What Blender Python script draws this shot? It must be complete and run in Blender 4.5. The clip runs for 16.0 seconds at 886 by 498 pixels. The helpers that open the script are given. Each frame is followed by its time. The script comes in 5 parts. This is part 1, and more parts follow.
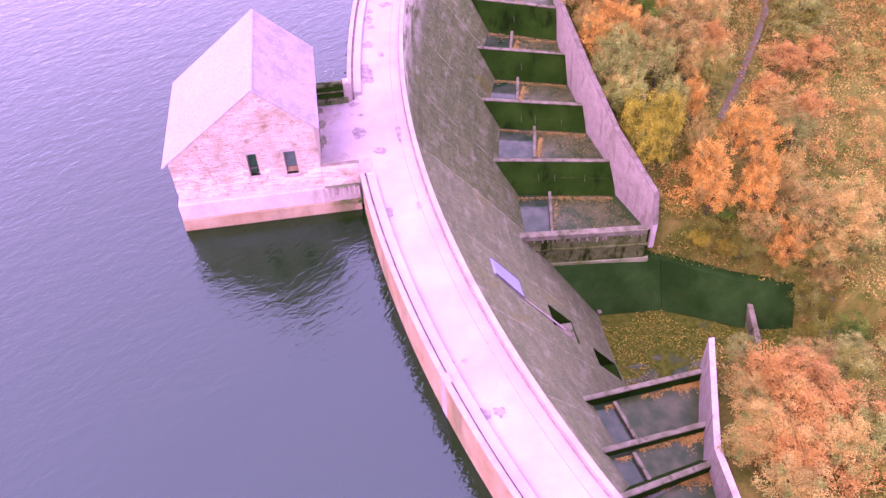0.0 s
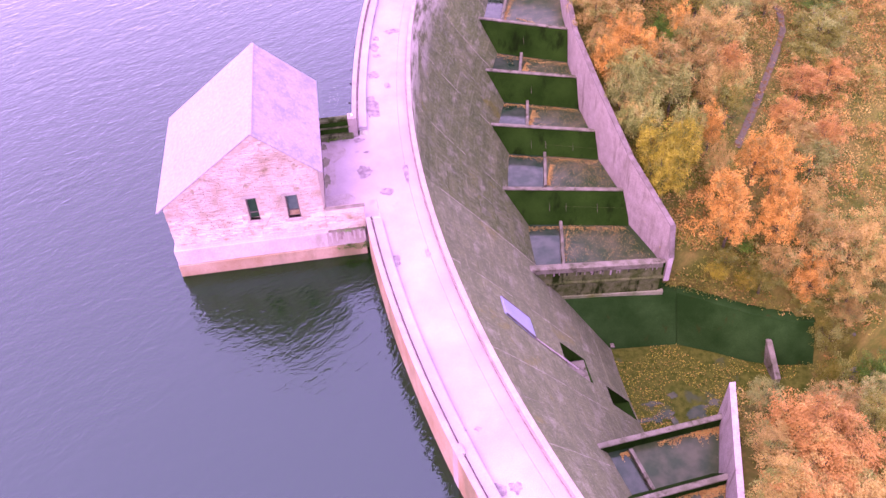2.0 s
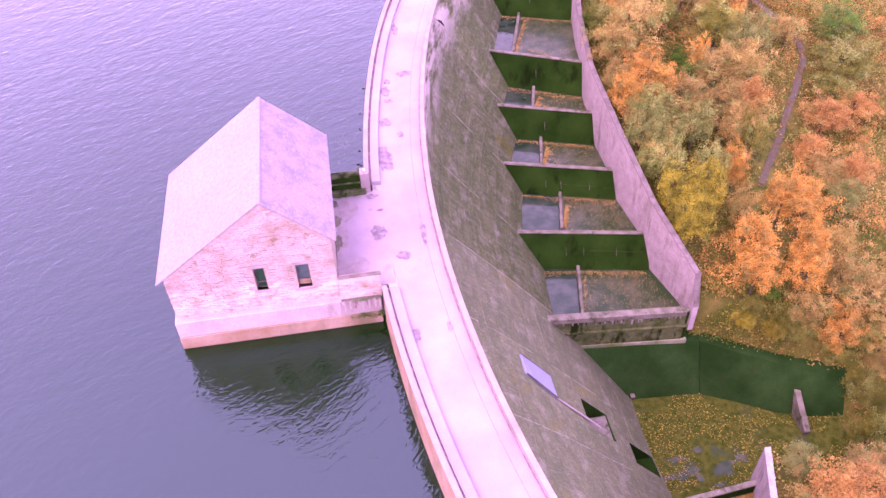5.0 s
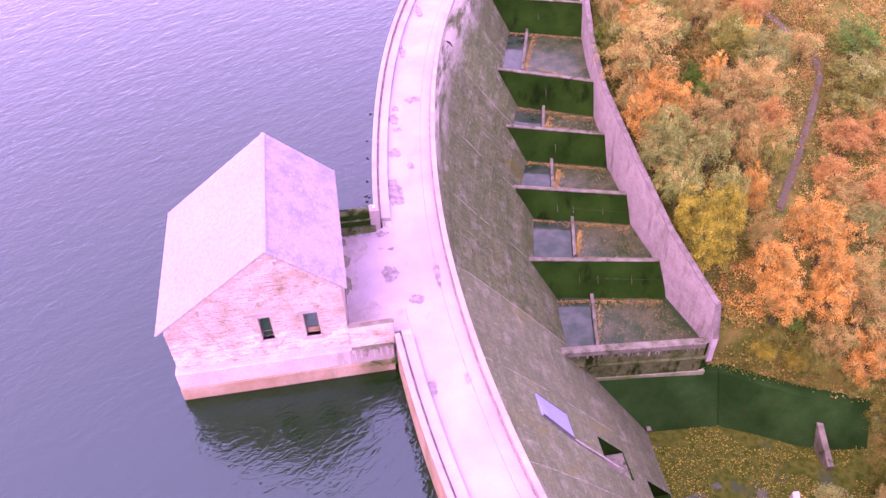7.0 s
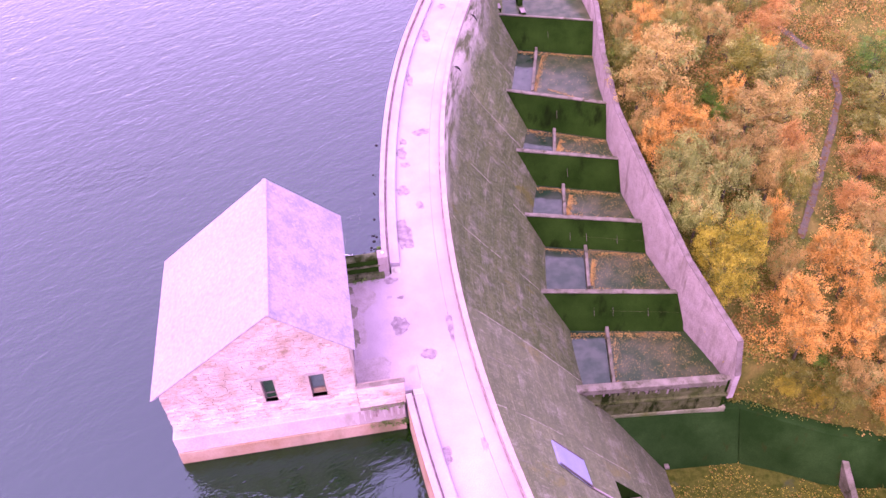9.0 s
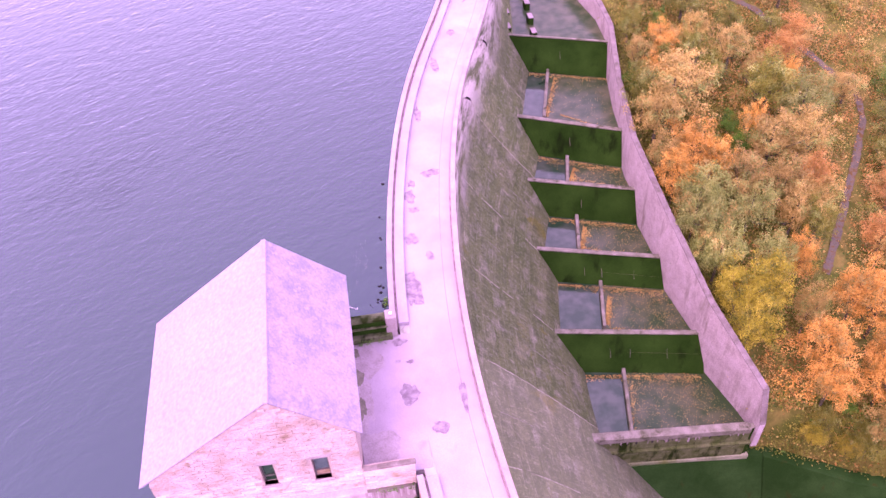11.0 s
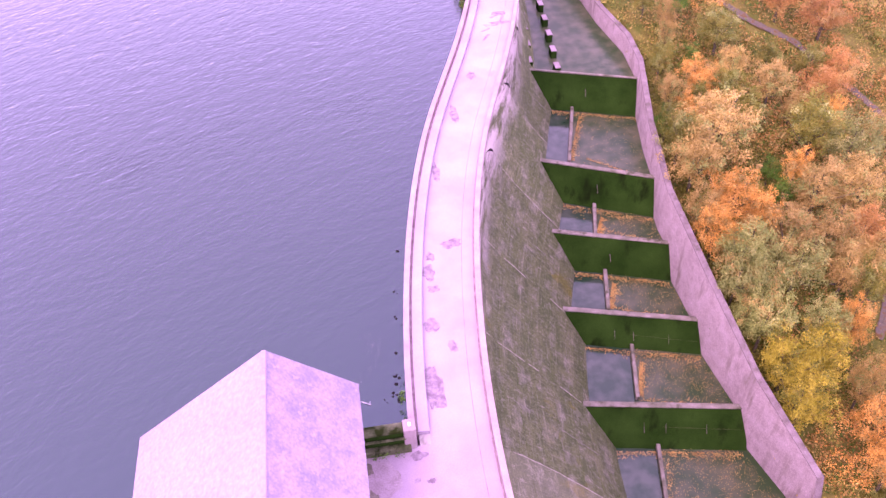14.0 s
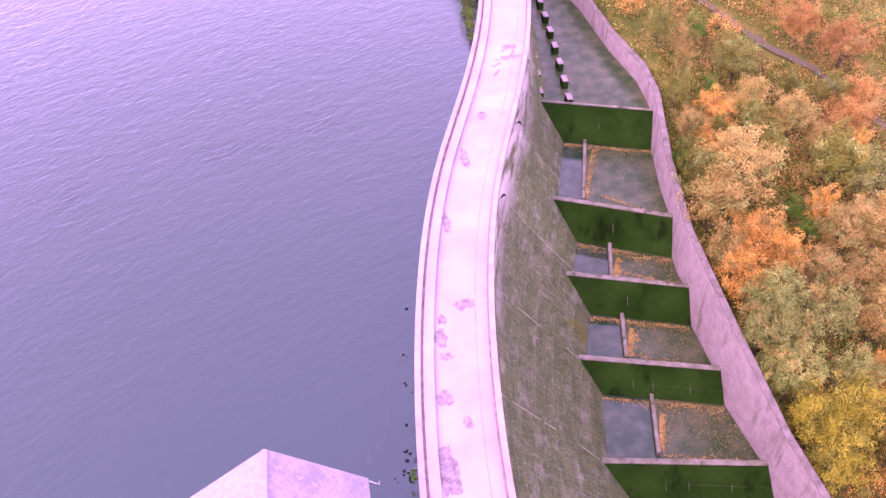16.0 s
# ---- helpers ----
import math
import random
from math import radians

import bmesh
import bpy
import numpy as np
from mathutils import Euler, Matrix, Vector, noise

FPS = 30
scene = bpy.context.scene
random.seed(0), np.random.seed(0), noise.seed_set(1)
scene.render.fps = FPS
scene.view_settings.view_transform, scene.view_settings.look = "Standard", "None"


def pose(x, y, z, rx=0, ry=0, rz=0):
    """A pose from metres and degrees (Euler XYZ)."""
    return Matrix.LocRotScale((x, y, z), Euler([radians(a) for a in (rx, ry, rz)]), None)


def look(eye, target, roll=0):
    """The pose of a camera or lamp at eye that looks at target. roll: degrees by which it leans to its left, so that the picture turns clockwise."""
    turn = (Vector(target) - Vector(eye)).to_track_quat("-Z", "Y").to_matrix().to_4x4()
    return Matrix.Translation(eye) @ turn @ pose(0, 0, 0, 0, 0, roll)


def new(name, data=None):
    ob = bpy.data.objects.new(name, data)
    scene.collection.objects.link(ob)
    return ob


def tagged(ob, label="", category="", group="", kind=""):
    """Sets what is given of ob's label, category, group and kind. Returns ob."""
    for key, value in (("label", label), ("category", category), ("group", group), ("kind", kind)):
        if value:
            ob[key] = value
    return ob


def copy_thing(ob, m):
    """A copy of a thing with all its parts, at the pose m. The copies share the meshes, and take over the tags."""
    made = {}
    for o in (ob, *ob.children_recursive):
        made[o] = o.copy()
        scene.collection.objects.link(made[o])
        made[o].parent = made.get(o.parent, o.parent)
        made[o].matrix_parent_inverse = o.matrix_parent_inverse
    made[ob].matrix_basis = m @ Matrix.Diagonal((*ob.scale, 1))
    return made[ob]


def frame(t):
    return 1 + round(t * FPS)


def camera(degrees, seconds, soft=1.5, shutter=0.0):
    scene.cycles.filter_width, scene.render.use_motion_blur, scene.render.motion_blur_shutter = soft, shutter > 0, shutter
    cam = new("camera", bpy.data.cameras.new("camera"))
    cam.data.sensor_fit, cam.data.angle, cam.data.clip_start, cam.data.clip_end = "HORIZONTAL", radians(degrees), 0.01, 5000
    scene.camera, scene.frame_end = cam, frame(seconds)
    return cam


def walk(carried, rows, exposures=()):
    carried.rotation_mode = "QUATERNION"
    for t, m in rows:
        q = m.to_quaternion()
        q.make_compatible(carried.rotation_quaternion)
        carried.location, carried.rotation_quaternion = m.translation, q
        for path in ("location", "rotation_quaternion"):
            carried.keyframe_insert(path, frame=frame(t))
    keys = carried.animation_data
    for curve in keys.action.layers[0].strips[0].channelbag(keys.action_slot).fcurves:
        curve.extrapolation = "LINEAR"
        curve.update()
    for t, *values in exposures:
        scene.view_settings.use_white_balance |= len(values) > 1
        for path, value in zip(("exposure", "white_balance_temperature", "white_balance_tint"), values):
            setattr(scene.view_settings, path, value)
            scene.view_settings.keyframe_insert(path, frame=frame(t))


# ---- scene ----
cam = camera(56.3, 16.0)
PATH = [
    (0, (5.083, -35.628, 31.979), (5.248, -34.242, 30.546), -2.6),
    (0.5, (5.139, -34.813, 31.951), (5.302, -33.424, 30.52), -2.6),
    (1, (5.185, -33.909, 31.948), (5.347, -32.52, 30.517), -2.6),
    (1.5, (5.189, -32.953, 31.977), (5.35, -31.566, 30.545), -2.6),
    (2, (5.192, -32.165, 31.999), (5.352, -30.777, 30.568), -2.6),
    (2.5, (5.111, -31.376, 32.044), (5.273, -29.986, 30.615), -2.6),
    (3, (4.941, -30.594, 32.035), (5.106, -29.202, 30.609), -2.5),
    (3.5, (4.851, -29.896, 32.005), (5.019, -28.501, 30.581), -2.4),
    (4, (4.753, -29.196, 32.02), (4.923, -27.8, 30.598), -2.4),
    (6.5, (4.188, -25.234, 31.959), (4.369, -23.838, 30.539), -2.4),
    (7, (4.119, -24.504, 31.863), (4.301, -23.107, 30.444), -2.4),
    (7.5, (4.099, -23.722, 31.877), (4.281, -22.323, 30.459), -2.6),
    (8, (4.061, -22.93, 31.922), (4.243, -21.531, 30.504), -2.6),
    (8.5, (4.09, -22.071, 31.916), (4.27, -20.675, 30.496), -2.7),
    (9, (4.129, -21.145, 31.893), (4.307, -19.749, 30.473), -2.8),
    (11.5, (4.32, -16.035, 32.0), (4.49, -14.647, 30.571), -2.9),
    (12, (4.348, -15.005, 31.997), (4.514, -13.616, 30.568), -2.9),
    (12.5, (4.316, -13.944, 31.807), (4.482, -12.555, 30.377), -2.8),
    (13, (4.296, -12.875, 31.608), (4.462, -11.488, 30.177), -2.8),
    (13.5, (4.3, -11.844, 31.446), (4.464, -10.455, 30.017), -2.8),
    (14, (4.308, -10.721, 31.299), (4.473, -9.331, 29.871), -2.8),
    (14.5, (4.369, -9.781, 31.318), (4.531, -8.39, 29.891), -2.9),
    (15, (4.396, -8.829, 31.335), (4.558, -7.435, 29.91), -3.0),
    (15.5, (4.36, -7.876, 31.339), (4.523, -6.48, 29.915), -3.0),
    (16, (4.35, -6.918, 31.381), (4.514, -5.523, 29.958), -3.1),
]
EXPOSURE = (1.9, 7100, 120)  # stops, kelvin, tint
walk(cam, [(t, look(eye, target, roll)) for t, eye, target, roll in PATH], exposures=[(0, *EXPOSURE), (16, *EXPOSURE)])

# ---- light ----
SUN_AZ, SUN_EL = radians(232), radians(48)
world = bpy.data.worlds.new("sky")
scene.world = world
world.use_nodes = True
wn, wl = world.node_tree.nodes, world.node_tree.links
sky = wn.new("ShaderNodeTexSky")
sky.sky_type, sky.sun_disc = "NISHITA", False
sky.sun_elevation, sky.sun_rotation = SUN_EL, SUN_AZ
sky.air_density, sky.dust_density, sky.ozone_density = 1.0, 0.8, 1.6
cloud = wn.new("ShaderNodeMix")
cloud.data_type, cloud.blend_type = "RGBA", "ADD"
cloud.inputs[0].default_value = 1.0
cloud.inputs[7].default_value = (4.9, 5.0, 6.3, 1)   # even cloud cover over the clear sky
wl.new(sky.outputs[0], cloud.inputs[6])
wl.new(cloud.outputs[2], wn["Background"].inputs[0])
wn["Background"].inputs[1].default_value = 0.15
sun = new("sun", bpy.data.lights.new("sun", "SUN"))
sun.data.energy, sun.data.angle, sun.data.color = 1.05, radians(50), (1.0, 0.9, 0.75)
to_sun = Vector((math.sin(SUN_AZ) * math.cos(SUN_EL), math.cos(SUN_AZ) * math.cos(SUN_EL), math.sin(SUN_EL)))
sun.matrix_world = look(to_sun * 150, (0, 0, 0))


# ---- materials ----
def material(name, dark, light, size=1.0, rough=0.8, bump=0.3, grain=30.0, contrast=(0.35, 0.65), stain=None, stain_size=4.0,
             stain_at=(0.55, 0.7), streak=0.0, metallic=0.0, per_piece=0.0, specular=0.1):
    """Two-scale surface: patches of dark and light, fine grain, optional stains (drawn out downwards by streak) and a tone per piece."""
    m = bpy.data.materials.new(name)
    m.use_nodes = True
    n, l = m.node_tree.nodes, m.node_tree.links
    b = n["Principled BSDF"]
    b.inputs["Roughness"].default_value, b.inputs["Metallic"].default_value = rough, metallic
    b.inputs["Specular IOR Level"].default_value = specular
    geo = n.new("ShaderNodeNewGeometry")
    at = geo.outputs["Position"]

    def noise_of(scale, detail, squash=1.0):
        t = n.new("ShaderNodeTexNoise")
        t.inputs["Scale"].default_value, t.inputs["Detail"].default_value, t.inputs["Roughness"].default_value = scale, detail, 0.62
        mp = n.new("ShaderNodeMapping")
        mp.inputs["Scale"].default_value = (1, 1, squash)
        l.new(at, mp.inputs[0])
        l.new(mp.outputs[0], t.inputs[0])
        return t.outputs[0]

    def ramp(src, lo, hi):
        r = n.new("ShaderNodeMapRange")
        r.inputs[1].default_value, r.inputs[2].default_value = lo, hi
        l.new(src, r.inputs[0])
        return r.outputs[0]

    def mix(fac, a, c):
        x = n.new("ShaderNodeMix")
        x.data_type = "RGBA"
        l.new(fac, x.inputs[0])
        for sock, v in ((x.inputs[6], a), (x.inputs[7], c)):
            if isinstance(v, tuple):
                sock.default_value = (*v, 1)
            else:
                l.new(v, sock)
        return x.outputs[2]

    col = mix(ramp(noise_of(1 / size, 6), *contrast), dark, light)
    fine = noise_of(grain, 3)
    g = n.new("ShaderNodeHueSaturation")
    l.new(col, g.inputs["Color"])
    v = n.new("ShaderNodeMapRange")
    v.inputs[1].default_value, v.inputs[2].default_value, v.inputs[3].default_value, v.inputs[4].default_value = 0.25, 0.75, 0.78, 1.22
    l.new(fine, v.inputs[0])
    l.new(v.outputs[0], g.inputs["Value"])
    col = g.outputs[0]
    if stain:
        col = mix(ramp(noise_of(1 / stain_size, 5, 1 - 0.93 * streak), *stain_at), col, stain)
    if per_piece:
        info, h = n.new("ShaderNodeObjectInfo"), n.new("ShaderNodeHueSaturation")
        v2 = n.new("ShaderNodeMapRange")
        v2.inputs[3].default_value, v2.inputs[4].default_value = 1 - per_piece, 1 + per_piece
        l.new(info.outputs["Random"], v2.inputs[0])
        l.new(v2.outputs[0], h.inputs["Value"])
        l.new(col, h.inputs["Color"])
        col = h.outputs[0]
    l.new(col, b.inputs["Base Color"])
    if bump:
        bp = n.new("ShaderNodeBump")
        bp.inputs["Strength"].default_value, bp.inputs["Distance"].default_value = bump, 0.03
        l.new(fine, bp.inputs["Height"])
        l.new(bp.outputs[0], b.inputs["Normal"])
    return m


def water_material(name, base, ripple, size, rough=0.04, stretch=2.2, turn=25, ior=1.333, silt=None, tint=(1, 1, 1)):
    m = bpy.data.materials.new(name)
    m.use_nodes = True
    n, l = m.node_tree.nodes, m.node_tree.links
    b = n["Principled BSDF"]
    b.inputs["Base Color"].default_value, b.inputs["Roughness"].default_value, b.inputs["IOR"].default_value = (*base, 1), rough, ior
    b.inputs["Specular Tint"].default_value = (*tint, 1)
    geo = n.new("ShaderNodeNewGeometry")
    last = None
    for scale, strength, off in ((0.4 / size, ripple * 1.15, 14), (1 / size, ripple, 0), (2.3 / size, ripple * 0.4, 26)):
        spin, mp = n.new("ShaderNodeMapping"), n.new("ShaderNodeMapping")
        spin.inputs["Rotation"].default_value = (0, 0, radians(turn + off))
        mp.inputs["Scale"].default_value = (1, stretch, 1)
        l.new(geo.outputs["Position"], spin.inputs[0])
        l.new(spin.outputs[0], mp.inputs[0])
        t = n.new("ShaderNodeTexNoise")
        t.inputs["Scale"].default_value, t.inputs["Detail"].default_value, t.inputs["Distortion"].default_value = scale, 3, 0.6
        l.new(mp.outputs[0], t.inputs[0])
        bp = n.new("ShaderNodeBump")
        bp.inputs["Strength"].default_value, bp.inputs["Distance"].default_value = 1.0, strength
        l.new(t.outputs[0], bp.inputs["Height"])
        if last:
            l.new(last, bp.inputs["Normal"])
        last = bp.outputs[0]
    l.new(last, b.inputs["Normal"])
    if silt:
        t, r, x = n.new("ShaderNodeTexNoise"), n.new("ShaderNodeMapRange"), n.new("ShaderNodeMix")
        t.inputs["Scale"].default_value, t.inputs["Detail"].default_value = 0.9, 6
        r.inputs[1].default_value, r.inputs[2].default_value = 0.38, 0.66
        x.data_type = "RGBA"
        x.inputs[6].default_value, x.inputs[7].default_value = (*base, 1), (*silt, 1)
        l.new(geo.outputs["Position"], t.inputs[0])
        l.new(t.outputs[0], r.inputs[0])
        l.new(r.outputs[0], x.inputs[0])
        l.new(x.outputs[2], b.inputs["Base Color"])
    return m


M_CREST = material("pale_concrete", (0.188, 0.172, 0.178), (0.24, 0.223, 0.23), 2.5, 0.85, 0.2, 25, stain=(0.17, 0.145, 0.15), stain_size=3.0, stain_at=(0.66, 0.76))
M_COPING = material("coping_concrete", (0.173, 0.149, 0.136), (0.227, 0.206, 0.198), 1.2, 0.85, 0.3, 25)
M_TAN = material("tide_marked_concrete", (0.17, 0.115, 0.065), (0.23, 0.175, 0.125), 1.6, 0.8, 0.3, 20, stain=(0.11, 0.095, 0.05), stain_size=2.5, streak=0.7)
M_FACE = material("weathered_dam_concrete", (0.077, 0.121, 0.0468), (0.187, 0.215, 0.132), 1.6, 0.9, 0.6, 9, stain=(0.0715, 0.105, 0.0193), stain_size=2.2, stain_at=(0.5, 0.7), streak=0.6)


JOINT_AT, JOINT_STEP, SLANT, SLANT_FADE = 20.6, 6.9, 7.2, 3.6   # one joint on the crest, the distance between two, how far they slant


def dam_material(name):
    """Old shuttered concrete: blotches, long runs of damp and lime down the slope, algae, and board marks along the lifts."""
    m = bpy.data.materials.new(name)
    m.use_nodes = True
    n, l = m.node_tree.nodes, m.node_tree.links
    b = n["Principled BSDF"]
    b.inputs["Roughness"].default_value = 0.92
    b.inputs["Specular IOR Level"].default_value = 0.25
    uv = n.new("ShaderNodeUVMap")
    uv.uv_map = "run"
    geo, tall, run, flat = (n.new("ShaderNode" + k) for k in ("NewGeometry", "SeparateXYZ", "SeparateXYZ", "CombineXYZ"))
    l.new(geo.outputs["Position"], tall.inputs[0])
    l.new(uv.outputs[0], run.inputs[0])

    def calc(op, x, y):
        k = n.new("ShaderNodeMath")
        k.operation = op
        for sock, v in zip(k.inputs, (x, y)):
            if isinstance(v, (int, float)):
                sock.default_value = v
            else:
                l.new(v, sock)
        return k.outputs[0]

    # the joints slant along the dam on their way down, and the stains run with them
    fall = calc("POWER", 2.718, calc("DIVIDE", calc("SUBTRACT", tall.outputs[2], 1.7), SLANT_FADE))
    along = calc("SUBTRACT", run.outputs[0], calc("MULTIPLY", calc("SUBTRACT", 1.0, fall), SLANT))
    l.new(along, flat.inputs[0])
    l.new(run.outputs[1], flat.inputs[1])

    def spots(su, sv, detail=6, lo=0.35, hi=0.65, off=0.0):
        mp, t, r = n.new("ShaderNodeMapping"), n.new("ShaderNodeTexNoise"), n.new("ShaderNodeMapRange")
        mp.inputs["Scale"].default_value, mp.inputs["Location"].default_value = (su, sv, 1), (off, off, off)
        t.inputs["Scale"].default_value, t.inputs["Detail"].default_value, t.inputs["Roughness"].default_value = 1.0, detail, 0.68
        r.inputs[1].default_value, r.inputs[2].default_value = lo, hi
        l.new(flat.outputs[0], mp.inputs[0])
        l.new(mp.outputs[0], t.inputs[0])
        l.new(t.outputs[0], r.inputs[0])
        return r.outputs[0]

    def over(fac, base, top, amount=1.0):
        x = n.new("ShaderNodeMix")
        x.data_type = "RGBA"
        k = n.new("ShaderNodeMath")
        k.operation = "MULTIPLY"
        k.inputs[1].default_value = amount
        l.new(fac, k.inputs[0])
        l.new(k.outputs[0], x.inputs[0])
        for sock, v in ((x.inputs[6], base), (x.inputs[7], top)):
            if isinstance(v, tuple):
                sock.default_value = (*v, 1)
            else:
                l.new(v, sock)
        return x.outputs[2]

    col = over(spots(0.22, 0.3), (0.034, 0.068, 0.012), (0.085, 0.113, 0.041))
    col = over(spots(0.9, 1.1, 8, 0.45, 0.6, 3.0), col, (0.024, 0.052, 0.009), 0.75)
    col = over(spots(0.5, 0.6, 9, 0.52, 0.66, 9.0), col, (0.18, 0.2, 0.135), 0.65)
    col = over(spots(0.6, 5.0, 7, 0.57, 0.68, 21.0), col, (0.22, 0.235, 0.165), 0.5)
    col = over(spots(4.6, 0.9, 8, 0.56, 0.66, 13.0), col, (0.23, 0.24, 0.175), 0.5)
    col = over(spots(1.5, 0.25, 7, 0.54, 0.68, 27.0), col, (0.024, 0.052, 0.009), 0.65)
    col = over(spots(0.24, 0.12, 5, 0.61, 0.66, 17.0), col, (0.08, 0.092, 0.006), 0.85)
    col = over(spots(9.0, 8.0, 5, 0.44, 0.64, 1.0), col, (0.012, 0.028, 0.005), 0.65)
    col = over(spots(7.0, 3.0, 5, 0.54, 0.68, 31.0), col, (0.22, 0.235, 0.165), 0.4)
    lift, part_of, low, seam, weep = (n.new("ShaderNode" + k) for k in ("Math", "Math", "Math", "Math", "Math"))
    lift.operation, part_of.operation, low.operation, seam.operation, weep.operation = "DIVIDE", "FRACT", "LESS_THAN", "MULTIPLY", "MULTIPLY"
    lift.inputs[1].default_value, low.inputs[1].default_value = 1.5, 0.07   # a seam at each lift of 1.5 m, weeping below
    l.new(tall.outputs[2], lift.inputs[0])
    l.new(lift.outputs[0], part_of.inputs[0])
    l.new(part_of.outputs[0], low.inputs[0])
    l.new(low.outputs[0], seam.inputs[0])
    l.new(spots(0.3, 0.5, 6, 0.44, 0.6, 51.0), seam.inputs[1])
    l.new(part_of.outputs[0], weep.inputs[0])
    l.new(spots(2.2, 0.25, 6, 0.46, 0.64, 61.0), weep.inputs[1])
    col = over(weep.outputs[0], col, (0.02, 0.04, 0.01), 0.75)
    col = over(seam.outputs[0], col, (0.22, 0.24, 0.17), 0.1)
    place, height, under, both = (n.new("ShaderNode" + k) for k in ("NewGeometry", "SeparateXYZ", "MapRange", "Math"))
    under.inputs[1].default_value, under.inputs[2].default_value = -4.5, 0.5   # lime leached out below the kerb
    both.operation = "MULTIPLY"
    l.new(place.outputs["Position"], height.inputs[0])
    l.new(height.outputs[2], under.inputs[0])
    l.new(under.outputs[0], both.inputs[0])
    l.new(spots(0.4, 0.5, 9, 0.42, 0.56, 41.0), both.inputs[1])
    col = over(both.outputs[0], col, (0.34, 0.335, 0.29), 0.9)
    turn = calc("DIVIDE", calc("SUBTRACT", along, JOINT_AT), JOINT_STEP)
    fan = calc("MULTIPLY", calc("GREATER_THAN", calc("FRACT", turn, 0), 0.7), both.outputs[0])
    fan = calc("MULTIPLY", fan, spots(1.1, 0.9, 8, 0.3, 0.52, 71.0))
    col = over(fan, col, (0.36, 0.33, 0.3), 0.75)
    wn_, mr, hs = (n.new("ShaderNode" + k) for k in ("TexWhiteNoise", "MapRange", "HueSaturation"))
    wn_.noise_dimensions = "1D"
    mr.inputs[3].default_value, mr.inputs[4].default_value = 0.85, 1.2
    l.new(calc("FLOOR", turn, 0), wn_.inputs["W"])
    l.new(wn_.outputs["Value"], mr.inputs[0])
    pale = n.new("ShaderNodeMath")   # the pours before the first joint are younger and paler
    pale.operation = "LESS_THAN"
    pale.inputs[1].default_value = JOINT_AT - 3 * JOINT_STEP
    l.new(along, pale.inputs[0])
    col = over(pale.outputs[0], col, (0.15, 0.165, 0.11), 0.2)
    l.new(mr.outputs[0], hs.inputs["Value"])
    l.new(col, hs.inputs["Color"])
    col = hs.outputs[0]
    l.new(col, b.inputs["Base Color"])
    bp = n.new("ShaderNodeBump")
    bp.inputs["Strength"].default_value, bp.inputs["Distance"].default_value = 0.6, 0.04
    l.new(spots(6.0, 4.0, 6, 0.2, 0.8, 2.0), bp.inputs["Height"])
    l.new(bp.outputs[0], b.inputs["Normal"])
    return m


M_DAM = dam_material("shuttered_dam_concrete")
M_WALL = material("pale_wall_concrete", (0.235, 0.215, 0.198), (0.31, 0.285, 0.268), 0.8, 0.9, 0.35, 10, stain=(0.155, 0.145, 0.115), stain_size=0.8, stain_at=(0.54, 0.7), streak=0.85)
M_MOSS_SHADE = material("wet_mossy_and_shaded_concrete", (0.0022, 0.02, 0.0015), (0.0075, 0.04, 0.0045), 2.6, 0.85, 0.4, 14, stain=(0.002, 0.009, 0.001), stain_size=1.3, stain_at=(0.56, 0.7), streak=0.85, specular=0.03)
M_BASIN = material("green_basin_concrete", (0.0035, 0.03, 0.005), (0.011, 0.055, 0.012), 2.8, 0.85, 0.4, 12, stain=(0.03, 0.024, 0.005), stain_size=0.8, stain_at=(0.62, 0.76), streak=0.9, specular=0.02)
M_BEAM = material("lichened_beam_concrete", (0.078, 0.09, 0.054), (0.16, 0.16, 0.122), 0.8, 0.9, 0.5, 22, stain=(0.035, 0.045, 0.018), stain_size=0.7, stain_at=(0.54, 0.68), specular=0.04)
M_STONE = material("rubble_stone", (0.225, 0.172, 0.125), (0.335, 0.302, 0.272), 0.9, 0.9, 0.4, 18, contrast=(0.3, 0.6), stain=(0.16, 0.125, 0.07), stain_size=0.7, stain_at=(0.6, 0.72), per_piece=0.2)
M_RENDER = material("pale_render", (0.228, 0.209, 0.202), (0.278, 0.26, 0.253), 1.0, 0.85, 0.2, 20, stain=(0.171, 0.152, 0.127), stain_size=1.5, stain_at=(0.62, 0.75), streak=0.7)
M_MORTAR = material("mortar", (0.2, 0.165, 0.13), (0.26, 0.225, 0.19), 0.6, 0.95, 0.4, 30)
M_SLATE = material("plain_roof_slate", (0.176, 0.16, 0.178), (0.188, 0.174, 0.19), 2.5, 0.6, 0.06, 6)
M_SLATE_WORN = material("lichen_flecked_slate", (0.134, 0.131, 0.15), (0.186, 0.174, 0.192), 1.0, 0.6, 0.1, 9, contrast=(0.36, 0.58), stain=(0.23, 0.21, 0.225), stain_size=0.35, stain_at=(0.57, 0.7))
M_GLASS = material("dark_window_glass", (0.004, 0.03, 0.014), (0.008, 0.042, 0.02), 0.5, 0.1, 0.0, specular=0.3)
# the paler base holds the sky's reflection in the second window
M_PANE = material("sky_toned_grey_green_pane", (0.03, 0.06, 0.055), (0.05, 0.085, 0.08), 0.5, 0.15, 0.0, specular=0.4)
M_BOARD = material("tan_board", (0.15, 0.1, 0.055), (0.22, 0.16, 0.1), 0.3, 0.8, 0.2)
M_FRAME = material("grey_window_frame", (0.055, 0.0495, 0.044), (0.0935, 0.0825, 0.0715), 0.3, 0.6, 0.1)
M_METAL = material("galvanised_sheet", (0.13, 0.17, 0.23), (0.17, 0.21, 0.27), 1.0, 0.35, 0.1, 20, specular=0.4)
